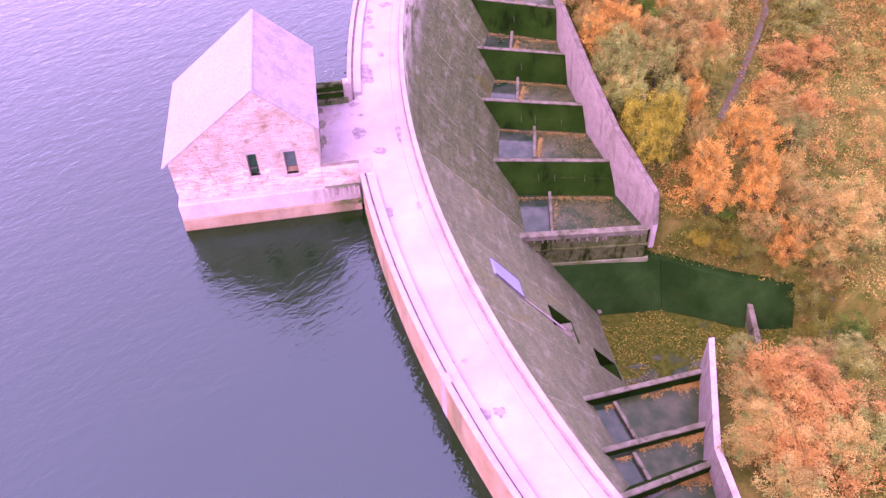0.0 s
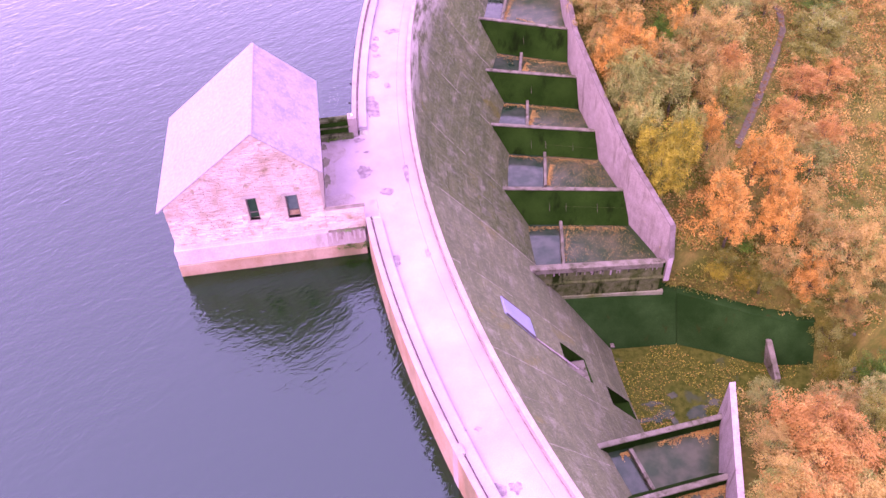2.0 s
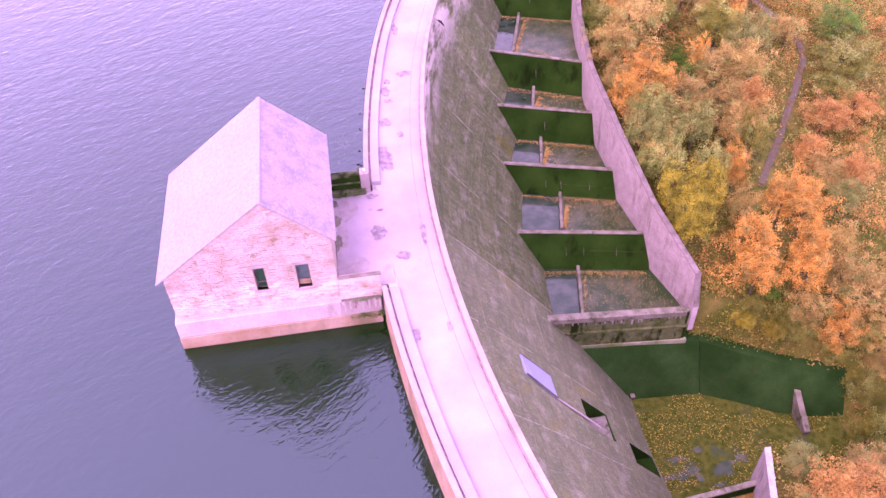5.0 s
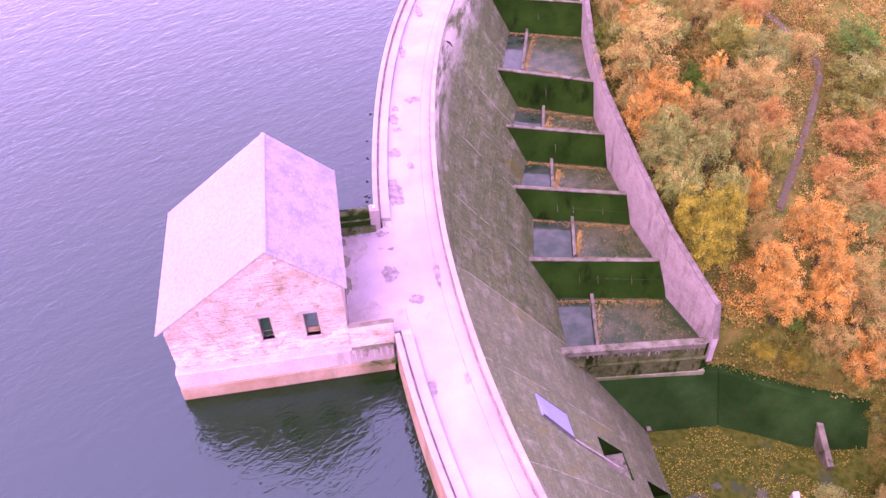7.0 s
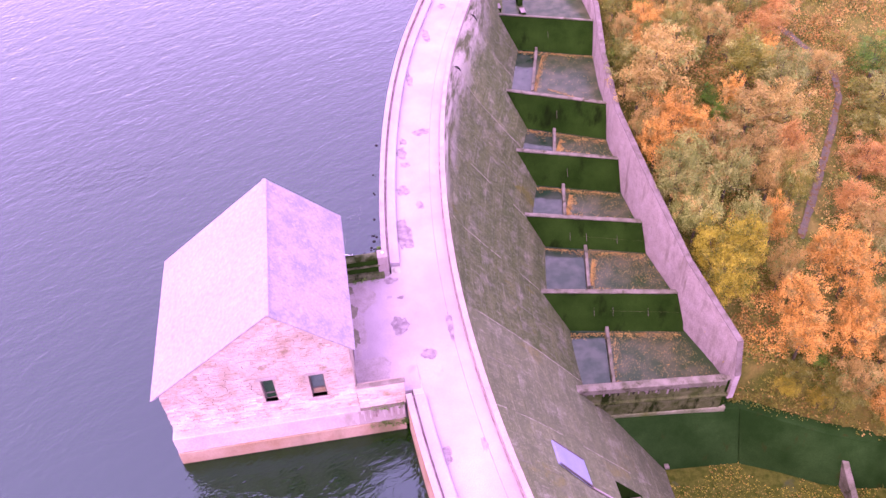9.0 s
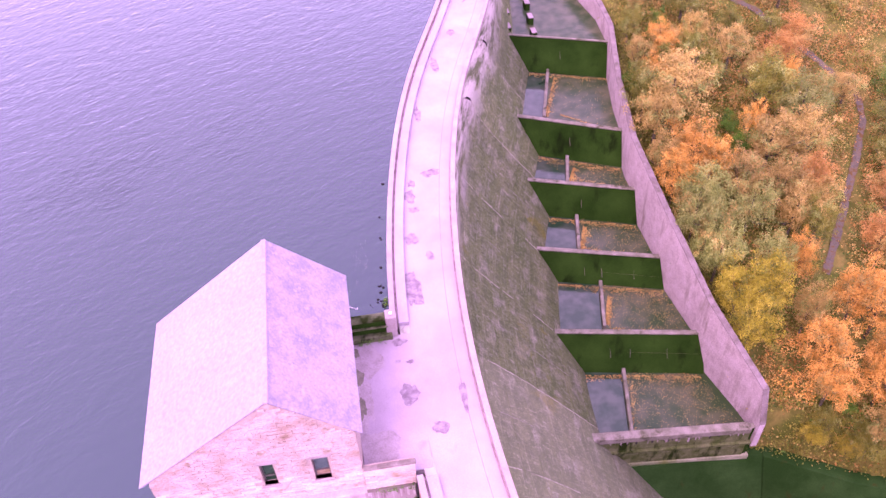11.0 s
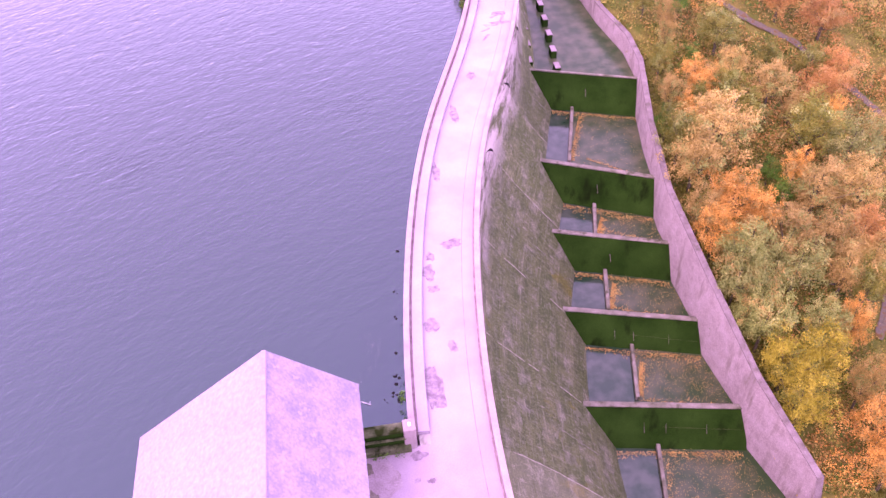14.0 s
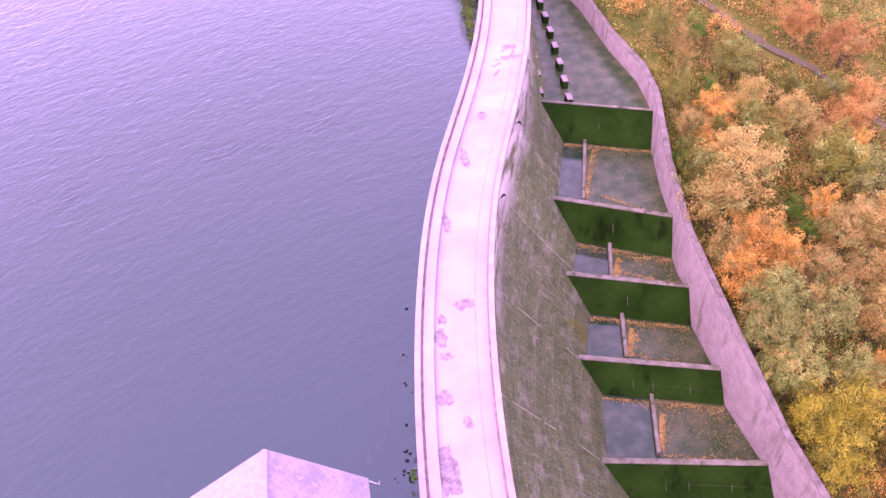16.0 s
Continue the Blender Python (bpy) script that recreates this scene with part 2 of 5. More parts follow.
# near black that stands for the shade inside openings
M_VOID = material("opening_shade", (0.0033, 0.0044, 0.0033), (0.0055, 0.0077, 0.0055), 1.0, 0.9, 0.0)
M_LAKE = water_material("lake_water", (0.0, 0.011, 0.0), 0.031, 0.7, 0.012, 2.2, -34, 1.7, tint=(0.55, 0.87, 0.93))
M_POOL = water_material("pool_water", (0.014, 0.04, 0.012), 0.004, 0.4, 0.25, 1.0, 0, 1.26, (0.052, 0.068, 0.032), tint=(0.7, 0.95, 0.95))
M_CLEAR = water_material("clear_pool_water", (0.006, 0.03, 0.012), 0.006, 0.5, 0.04, 1.0, 0, 1.4, (0.034, 0.055, 0.035), tint=(0.72, 0.95, 0.88))
M_DAMP = material("damp_concrete", (0.1, 0.086, 0.09), (0.18, 0.162, 0.168), 0.28, 0.65, 0.2, 25, contrast=(0.38, 0.62))
M_JOINT = material("dirty_joint_and_shadow", (0.124, 0.0908, 0.0825), (0.206, 0.173, 0.165), 0.4, 0.9, 0.2, 25)
M_LAMP = material("white_paint", (0.525, 0.525, 0.525), (0.574, 0.574, 0.574), 0.3, 0.5, 0.0)
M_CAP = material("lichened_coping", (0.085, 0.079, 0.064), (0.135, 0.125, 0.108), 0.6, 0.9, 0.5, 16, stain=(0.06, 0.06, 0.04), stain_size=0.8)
M_STAIN = material("mossy_stain", (0.07, 0.08, 0.05), (0.12, 0.125, 0.09), 0.4, 0.9, 0.3, 20)
M_SILL = material("stained_sill_concrete", (0.022, 0.042, 0.012), (0.08, 0.1, 0.052), 0.7, 0.9, 0.5, 14, stain=(0.008, 0.018, 0.003), stain_size=0.8, stain_at=(0.5, 0.62), streak=0.7, specular=0.03)
M_LIME = material("lime_crust", (0.07, 0.082, 0.055), (0.135, 0.145, 0.11), 0.5, 0.95, 0.5, 14)
M_CRUST = material("pale_joint_crust", (0.09, 0.105, 0.065), (0.2, 0.21, 0.155), 0.4, 0.95, 0.5, 14)
M_SILLFACE = material("green_stained_sill", (0.03, 0.056, 0.012), (0.09, 0.115, 0.05), 0.6, 0.9, 0.5, 14, stain=(0.008, 0.02, 0.003), stain_size=0.6, stain_at=(0.52, 0.64), streak=0.8, specular=0.03)
M_DRIFT = material("sodden_wood", (0.0033, 0.0044, 0.0033), (0.011, 0.0121, 0.0099), 0.3, 0.6, 0.3, 20)
M_ROCK = material("grey_boulder", (0.044, 0.055, 0.0385), (0.121, 0.138, 0.105), 0.6, 0.9, 0.7, 8, stain=(0.033, 0.044, 0.0165), stain_size=0.5)
M_BED = material("silted_pool_floor", (0.0528, 0.0616, 0.0528), (0.11, 0.119, 0.106), 1.2, 0.5, 0.3, 15, stain=(0.132, 0.0748, 0.0396), stain_size=1.0, stain_at=(0.6, 0.75))
M_GROUND = material("leaf_strewn_hillside", (0.042, 0.07, 0.008), (0.115, 0.108, 0.022), 1.2, 0.95, 0.9, 5, stain=(0.028, 0.055, 0.006), stain_size=3.0)
M_LEAFBED = material("leaf_covered_floor", (0.018, 0.042, 0.002), (0.06, 0.08, 0.01), 0.5, 0.9, 0.8, 9, stain=(0.03, 0.055, 0.02), stain_size=2.5, stain_at=(0.6, 0.66))
M_PATH = material("pale_track", (0.055, 0.058, 0.034), (0.095, 0.098, 0.068), 0.5, 0.9, 0.4, 10, stain=(0.075, 0.05, 0.012), stain_size=0.5, stain_at=(0.48, 0.6))
M_DIRT = material("washed_dirt", (0.165, 0.15, 0.14), (0.215, 0.2, 0.195), 0.5, 0.95, 0.4, 16)
M_BARK = material("grey_bark", (0.04, 0.042, 0.022), (0.085, 0.083, 0.05), 0.4, 0.9, 0.6, 20)


# ---- builders ----
def link(name, bm, mat, parent=None, label="", smooth=False):
    me = bpy.data.meshes.new(name)
    bm.to_mesh(me)
    bm.free()
    for mt in mat if isinstance(mat, (list, tuple)) else (mat,):
        me.materials.append(mt)
    if smooth:
        for p in me.polygons:
            p.use_smooth = True
    ob = new(name, me)
    if parent:
        ob.parent = parent
    if label:
        ob["label"] = label
    return ob


def part(name, bm, mat, parent, label=""):
    return link(name, bm, mat, parent, label)


def empty(name, at=(0, 0, 0), turn=0.0):
    ob = new(name)
    ob.matrix_world = pose(*at, 0, 0, turn)
    return ob


def prism(bm, ring, z0, z1, mi=0):
    """A block over a ring of (x, y); z0 and z1 may be lists, one height a corner."""
    k = len(ring)
    lo = z0 if isinstance(z0, (list, tuple)) else [z0] * k
    hi = z1 if isinstance(z1, (list, tuple)) else [z1] * k
    a = [bm.verts.new((x, y, z)) for (x, y), z in zip(ring, lo)]
    b = [bm.verts.new((x, y, z)) for (x, y), z in zip(ring, hi)]
    fs = [bm.faces.new(b), bm.faces.new(a[::-1])]
    for i in range(k):
        j = (i + 1) % k
        fs.append(bm.faces.new((a[i], a[j], b[j], b[i])))
    for f in fs:
        f.material_index = mi
    return fs


def box(bm, x0, x1, y0, y1, z0, z1, mi=0):
    return prism(bm, [(x0, y0), (x1, y0), (x1, y1), (x0, y1)], z0, z1, mi)


def bevelled(bm, width=0.03):
    bmesh.ops.recalc_face_normals(bm, faces=bm.faces)
    bmesh.ops.bevel(bm, geom=[e for e in bm.edges if len(e.link_faces) == 2 and e.calc_face_angle(0) > 0.5], offset=width, segments=1, affect="EDGES")
    return bm


def block(name, ring, z0, z1, mat, parent=None, label="", edge=0.03):
    bm = bmesh.new()
    prism(bm, ring, z0, z1)
    if edge:
        bevelled(bm, edge)
    else:
        bmesh.ops.recalc_face_normals(bm, faces=bm.faces)
    return link(name, bm, mat, parent, label)


# ---- the dam's line: an arc of 70 m, then a straight, then a bend the other way ----
RADIUS, X0, Y0 = 70.0, 8.25, 4.5


def bend(s):
    return 1 / RADIUS if s < 25 else (0 if s < 28 else -1 / 100)


LINE = {0: (X0, Y0, 0.0)}
for sign in (1, -1):
    x, y, a = X0, Y0, 0.0
    for i in range(1, 400):
        s = sign * i * 0.25
        a += sign * 0.25 * bend(s)
        x, y = x + sign * 0.25 * math.sin(a), y + sign * 0.25 * math.cos(a)
        LINE[sign * i] = (x, y, a)


def on_dam(s, d):
    """The point s metres along the downstream edge of the crest and d metres downstream of it."""
    q = s / 0.25
    i = math.floor(q)
    (xa, ya, aa), (xb, yb, ab) = LINE[i], LINE[i + 1]
    f = q - i
    x, y, a = xa + f * (xb - xa), ya + f * (yb - ya), aa + f * (ab - aa)
    if 7 < s < 41:
        d -= 0.22 * math.cos((s - 24) / 17 * math.pi / 2) ** 2   # the line swings a little towards the lake before the reverse bend
    if s > 3 and d > 0.5:
        d -= 0.36 * min(1, (d - 0.5) / 2.5) * min(1, (s - 3) / 8) * max(0, min(1, (42 - s) / 6))   # and the foot is steeper there
    return x + d * math.cos(a), y - d * math.sin(a)


ROAD = 2.0
LAKE = -0.25
WIDE = 3.55


def batter(z):
    """How far the downstream face stands out below the crest's edge at height z."""
    h = ROAD + 0.3 - z
    if h < 4.5:
        return 0.02 * h
    if h < 8.5:
        return 0.09 + 0.02 * (h - 4.5) + 0.0975 * (h - 4.5) ** 2 * 1.0
    return 1.73 + 0.8 * (h - 8.5)


def sweep(name, profile, s0, s1, mat, step=1.0, parent=None, label="", closed=True, smooth=False):
    """A profile of (d, z) drawn along the dam's line."""
    bm = bmesh.new()
    k = max(1, round((s1 - s0) / step))
    rings = []
    uv = bm.loops.layers.uv.new("run")
    for i in range(k + 1):
        s = s0 + (s1 - s0) * i / k
        rings.append([bm.verts.new((*on_dam(s, d), z)) for d, z in profile])
    n = len(profile)
    far = [0.0]
    for (da, za), (db, zb) in zip(profile, profile[1:] + profile[:1]):
        far.append(far[-1] + math.hypot(db - da, zb - za))
    for q, (a, b) in enumerate(zip(rings, rings[1:])):
        sa, sb = s0 + (s1 - s0) * q / k, s0 + (s1 - s0) * (q + 1) / k
        for i in range(n if closed else n - 1):
            j = (i + 1) % n
            f = bm.faces.new((a[i], a[j], b[j], b[i]))
            for loop, at in zip(f.loops, ((sa, far[i]), (sa, far[i + 1]), (sb, far[i + 1]), (sb, far[i]))):
                loop[uv].uv = at
    if closed:
        bm.faces.new(rings[0])
        bm.faces.new(rings[-1][::-1])
    bmesh.ops.recalc_face_normals(bm, faces=bm.faces)
    return link(name, bm, mat, parent, label, smooth)


S0, S1 = -60.0, 62.0
face = []
for i in range(17):
    z = ROAD - 0.02 - 1.5 * i
    face += [(batter(z), z), (batter(z - 0.7), z - 0.7), (batter(z - 1.42), z - 1.42), (batter(z - 1.42) - 0.05, z - 1.43), (batter(z - 1.49) - 0.05, z - 1.48)]
face += [(batter(-23.6), -23.6), (17, -27)]
dam = tagged(sweep("dam_wall", [(-WIDE + 0.35, ROAD - 0.02), (-WIDE + 0.35, -27)] + face[::-1], S0, S1, M_DAM), "curved concrete gravity dam with a stained battered face", "dam", kind="structure")
road = tagged(sweep("road", [(-WIDE + 0.8, ROAD - 0.1), (-WIDE + 0.8, ROAD), (-0.2, ROAD), (-0.2, ROAD - 0.1)], S0, S1, M_CREST), "pale concrete roadway along the dam crest with damp patches", "road", kind="structure")



def cut(ob, boxes, lining=M_MOSS_SHADE):
    """Cuts real recesses into a mesh."""
    for x0, x1, y0, y1, z0, z1 in boxes:
        bm = bmesh.new()
        box(bm, x0, x1, y0, y1, z0, z1)
        bmesh.ops.recalc_face_normals(bm, faces=bm.faces)
        tool = link("tool", bm, lining)
        mod = ob.modifiers.new("cut", "BOOLEAN")
        mod.operation, mod.object, mod.solver, mod.material_mode = "DIFFERENCE", tool, "EXACT", "TRANSFER"
        me = bpy.data.meshes.new_from_object(ob.evaluated_get(bpy.context.evaluated_depsgraph_get()))
        ob.modifiers.clear()
        old, ob.data = ob.data, me
        bpy.data.objects.remove(tool)
        bpy.data.meshes.remove(old)


# the near-black lining paints the shade on the recesses' sides
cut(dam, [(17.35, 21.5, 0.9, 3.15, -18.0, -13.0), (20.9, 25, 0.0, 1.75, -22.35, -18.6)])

# ---- lake ----
bm = bmesh.new()
edge_pts = [on_dam(S0 + (S1 - S0) * i / 60, -WIDE + 0.2) for i in range(61)]
ring = [(-900, -700), (edge_pts[0][0], -700)] + edge_pts + [(edge_pts[-1][0], 900), (-900, 900)]
bm.faces.new([bm.verts.new((x, y, LAKE)) for x, y in ring])
tagged(link("water", bm, M_LAKE), "dark rippled reservoir water", "water", kind="structure")

# ---- crest: parapets, joints, damp patches ----
def upstream_parapet(a, b):
    w = tagged(empty("parapet"), "low pale concrete parapet with a raised footway beside the lake", "parapet", kind="structure")
    sweep("outer_wall", [(-WIDE, -3), (-WIDE, ROAD + 0.35), (-WIDE + 0.2, ROAD + 0.35), (-WIDE + 0.2, -3)], a, b, M_TAN, parent=w)
    sweep("outer_coping", [(-WIDE - 0.04, ROAD + 0.35), (-WIDE - 0.04, ROAD + 0.43), (-WIDE + 0.22, ROAD + 0.43), (-WIDE + 0.22, ROAD + 0.35)], a, b, M_COPING, parent=w)
    sweep("footway", [(-WIDE + 0.34, -3), (-WIDE + 0.34, ROAD + 0.25), (-WIDE + 0.8, ROAD + 0.22), (-WIDE + 0.8, -3)], a, b, M_CREST, parent=w)
    sweep("gutter", [(-WIDE + 0.2, 0.5), (-WIDE + 0.2, ROAD + 0.2), (-WIDE + 0.34, ROAD + 0.2), (-WIDE + 0.34, 0.5)], a, b, M_JOINT, parent=w)
    return w


upstream_parapet(S0, -4.75)
upstream_parapet(2.9, S1)
for s in (-18.6, -25.4, -32.0):
    ring = [on_dam(s + u, -WIDE + d) for u, d in ((-0.25, -0.02), (0.25, -0.02), (0.25, 0.36), (-0.25, 0.36))]
    tagged(block("parapet_pier", ring, -1, ROAD + 0.44, M_COPING), "small concrete pier in the lakeside parapet", "pier", "parapet piers")
kerb = tagged(sweep("parapet_downstream", [(-0.22, ROAD - 0.1), (-0.22, ROAD + 0.3), (0.04, ROAD + 0.3), (0.04, ROAD - 0.1)], S0, S1, M_COPING), "narrow pale concrete kerb wall above the downstream face", "parapet", kind="structure")
# the kerb's shadow on the road, painted as a darker strip
sweep("kerb_shadow_gap", [(-0.3, ROAD - 0.02), (-0.3, ROAD + 0.004), (-0.22, ROAD + 0.004), (-0.22, ROAD - 0.02)], S0, S1, M_JOINT, parent=kerb)
sweep("joint", [(-0.86, ROAD - 0.01), (-0.86, ROAD + 0.004), (-0.83, ROAD + 0.004), (-0.83, ROAD - 0.01)], S0, S1, M_JOINT, parent=road)


def patch(x, y, rx, ry, turn=0.0, mat=M_DAMP, name="damp_patch", label="damp stain on pale concrete", lift=0.007):
    """An irregular damp patch on the roadway."""
    bm = bmesh.new()
    vs = []
    for i in range(44):
        a = math.tau * i / 44
        r = 1 + 0.5 * noise.noise((math.cos(a) * 1.4 + x, math.sin(a) * 1.4 + y, 5.0)) + 0.22 * noise.noise((math.cos(a) * 3 + x, math.sin(a) * 3, y)) + 0.07 * noise.noise((math.cos(a) * 11 + x, math.sin(a) * 11, y))
        u, v = rx * r * math.cos(a), ry * r * math.sin(a)
        c, k = math.cos(turn), math.sin(turn)
        vs.append(bm.verts.new((x + c * u - k * v, y + k * u + c * v, ROAD + lift)))
    bm.faces.new(vs)
    part(name, bm, mat, road, label)


for row in ((8.15, 18.1, 0.5, 0.3), (6.75, 16.3, 0.3, 0.55), (6.85, 15.25, 0.28, 0.22), (6.45, 13.1, 0.33, 0.42), (7.2, 11.75, 0.2, 0.35), (6.05, 9.7, 0.42, 1.2), (5.12, 3.66, 0.4, 0.55),
            (7.4, 3.2, 0.16, 0.9), (6.21, 1.8, 0.35, 0.3), (4.8, 5.5, 0.13, 0.1), (5.35, 5.4, 0.17, 0.12), (7.75, -3.25, 0.13, 0.35), (6.12, -3.5, 0.28, 0.42), (7.75, -13.7, 0.22, 0.2),
            (8.45, -13.7, 0.15, 0.12), (8.75, -16.6, 0.35, 0.28), (9.45, -16.6, 0.25, 0.25), (9.1, -19.2, 0.3, 0.5), (7.0, 17.4, 0.2, 0.3), (8.2, 23.6, 0.2, 0.7), (10.0, 28.6, 0.22, 0.9),
            (11.7, 32.4, 0.3, 0.35), (14.7, 38.2, 0.7, 0.2), (14.9, 39.4, 0.5, 0.3), (5.0, 6.6, 0.3, 0.2)):
    patch(*row)

for row in ((3.0, 4.9, 0.2, 0.4), (3.0, 3.3, 0.2, 0.5), (2.98, 6.3, 0.15, 0.25)):
    patch(*row, mat=M_STAIN, name="moss_patch", label="dark moss at the foot of the house wall")
for k, row in enumerate(((3.45, 5.9, 0.6, 1.0), (3.2, 3.6, 0.36, 1.3), (3.6, 1.3, 0.75, 0.9))):
    patch(*row, mat=M_DIRT, name="dirt_patch", label="washed dirt on the landing", lift=0.002)
trail = [(13.2, 36.2), (13.7, 36.9), (13.3, 37.3), (13.9, 37.6), (13.6, 38.1), (14.4, 37.9), (14.9, 38.6), (15.2, 39.6), (14.7, 39.2), (14.2, 38.9)]
bm = bmesh.new()
prev = None
for k in range((len(trail) - 1) * 4 + 1):
    p = Vector(trail[min(k // 4, len(trail) - 2)]).lerp(Vector(trail[min(k // 4, len(trail) - 2) + 1]), (k - 4 * min(k // 4, len(trail) - 2)) / 4)
    w = 0.06 + 0.04 * noise.noise((k * 0.7, 3, 3))
    row = [bm.verts.new((p.x - w, p.y + w, ROAD + 0.005)), bm.verts.new((p.x + w, p.y - w, ROAD + 0.005))]
    if prev:
        bm.faces.new((prev[0], prev[1], row[1], row[0]))
    prev = row
bmesh.ops.recalc_face_normals(bm, faces=bm.faces)
part("damp_trail", bm, M_DAMP, road, "wandering damp trail on pale concrete")

# ---- valve house ----
RIDGE, EAVE_L, EAVE_R, DEEP = 8.25, (-5.44, 4.07), (3.02, 5.45), 7.96
FRONT = -0.1
house = tagged(empty("valve_house"), "rubble-stone valve house with a weathered slate roof standing in the lake", "building")


def gable_top(x):
    return RIDGE - 0.09 + (x * (EAVE_R[1] - RIDGE) / EAVE_R[0] if x > 0 else x * (EAVE_L[1] - RIDGE) / EAVE_L[0])


HOLES = [(-1.0, -0.48, 2.84, 4.3), (0.95, 1.58, 2.68, 4.2)]
bm = bmesh.new()
prof = [(-5.05, 1.5), (2.8, 1.5), (2.8, gable_top(2.8)), (0, gable_top(0)), (-5.05, gable_top(-5.05))]
a = [bm.verts.new((x, FRONT + 0.02, z)) for x, z in prof]
b = [bm.verts.new((x, DEEP - 0.25, z)) for x, z in prof]
bm.faces.new(a), bm.faces.new(b[::-1])
for i in range(5):
    bm.faces.new((a[i], b[i], b[(i + 1) % 5], a[(i + 1) % 5]))
bmesh.ops.recalc_face_normals(bm, faces=bm.faces)
wall = part("wall", bm, M_MORTAR, house, "mortared rubble stone wall")
cut(wall, [(x0, x1, FRONT - 0.3, FRONT + 0.4, z0, z1) for x0, x1, z0, z1 in HOLES], M_MORTAR)


def slope(x, z, name, mat):
    """A roof slope of slate courses over boards."""
    up = Vector((0, 0, RIDGE))
    low = Vector((x, 0, z))
    run = low - up
    length = run.length
    d = run / length
    nrm = Vector((-d.z, 0, d.x)) if x > 0 else Vector((d.z, 0, -d.x))
    nrm = nrm if nrm.z > 0 else -nrm
    bm = bmesh.new()
    vs = []
    for y in (FRONT + 0.03, DEEP):
        vs.append([bm.verts.new(p + Vector((0, y, 0))) for p in (up, low, low - nrm * 0.06, up - nrm * 0.06)])
    for i in range(4):
        j = (i + 1) % 4
        bm.faces.new((vs[0][i], vs[0][j], vs[1][j], vs[1][i]))
    bm.faces.new(vs[0]), bm.faces.new(vs[1][::-1])
    bmesh.ops.recalc_face_normals(bm, faces=bm.faces)
    board = part(name, bm, mat, house)
    rng = random.Random(5 + int(x))
    verts, faces = [], []
    rows = int(length / 0.3)
    for r in range(rows):
        u0, u1 = length * r / rows, length * (r + 1) / rows + 0.05
        y = FRONT + 0.01 - (0.17 if r % 2 else 0)
        while y < DEEP + 0.02:
            w = 0.34
            ya, yb = max(y, FRONT + 0.01), min(y + w - 0.008, DEEP + 0.02)
            if yb - ya > 0.05:
                k = len(verts)
                lift = rng.random() * 0.004
                for u, h in ((u0, 0.004), (u1 + rng.uniform(-0.008, 0.008), 0.007 + lift)):
                    for yy in (ya, yb):
                        p = up + d * u + nrm * h
                        verts.append((p.x, yy, p.z))
                p = up + d * u1 + nrm * 0.001
                verts += [(p.x, ya, p.z), (p.x, yb, p.z)]
                faces += [(k, k + 1, k + 3, k + 2), (k + 2, k + 3, k + 5, k + 4)]
            y += w
    me = bpy.data.meshes.new("slate_covering")
    me.from_pydata(verts, [], faces)
    me.materials.append(mat)
    ob = new("slate_covering", me)
    ob.parent = board
    ob["kind"] = "stuff"


slope(*EAVE_L, "roof_slope", M_SLATE)
slope(*EAVE_R, "roof_slope", M_SLATE_WORN)
bm = bmesh.new()
prism(bm, [(-0.1, FRONT), (0.1, FRONT), (0.1, DEEP + 0.02), (-0.1, DEEP + 0.02)], RIDGE - 0.09, RIDGE + 0.025)
bevelled(bm, 0.035)
part("ridge_tiles", bm, M_SLATE, house)

# windows: reveal, frame, panes, sill, lintel
for (x0, x1, z0, z1), upper, lower in zip(HOLES, (M_GLASS, M_PANE), (M_GLASS, M_BOARD)):
    win = part("window", (lambda m: (box(m, x0, x1, FRONT + 0.36, FRONT + 0.42, z0, z1), m)[1])(bmesh.new()), M_VOID, house)
    for nm, bx, mt in (("frame", (x0, x0 + 0.06, FRONT + 0.2, FRONT + 0.27, z0, z1), M_FRAME), ("frame", (x1 - 0.06, x1, FRONT + 0.2, FRONT + 0.27, z0, z1), M_FRAME),
                       ("frame", (x0 + 0.06, x1 - 0.06, FRONT + 0.2, FRONT + 0.27, z1 - 0.07, z1), M_FRAME), ("meeting_rail", (x0 + 0.06, x1 - 0.06, FRONT + 0.18, FRONT + 0.27, z0 + 0.36, z0 + 0.4), M_FRAME),
                       ("pane", (x0 + 0.06, x1 - 0.06, FRONT + 0.23, FRONT + 0.24, z0 + 0.4, z1 - 0.07), upper), ("lower_panel", (x0 + 0.06, x1 - 0.06, FRONT + 0.23, FRONT + 0.24, z0, z0 + 0.36), lower)):
        m = bmesh.new()
        box(m, *bx)
        bmesh.ops.recalc_face_normals(m, faces=m.faces)
        part(nm, m, mt, win)
    for nm, bx in (("sill", (x0 - 0.12, x1 + 0.12, FRONT - 0.05, FRONT + 0.22, z0 - 0.14, z0)), ("lintel", (x0 - 0.18, x1 + 0.18, FRONT - 0.008, FRONT + 0.2, z1, z1 + 0.22))):
        m = bmesh.new()
        box(m, *bx)
        part(nm, bevelled(m, 0.015), M_COPING, win)

# plinth with the tide band of the falling lake
block("plinth", [(-5.2, -0.42), (4.75, -0.42), (4.75, 7.3), (-5.2, 7.9)], 0.55, 1.62, M_RENDER, house, "pale rendered plinth")
block("plinth_foot", [(-5.22, -0.46), (4.75, -0.46), (4.75, 7.34), (-5.22, 7.94)], -4, 0.55, M_TAN, house, "tide-stained plinth foot")


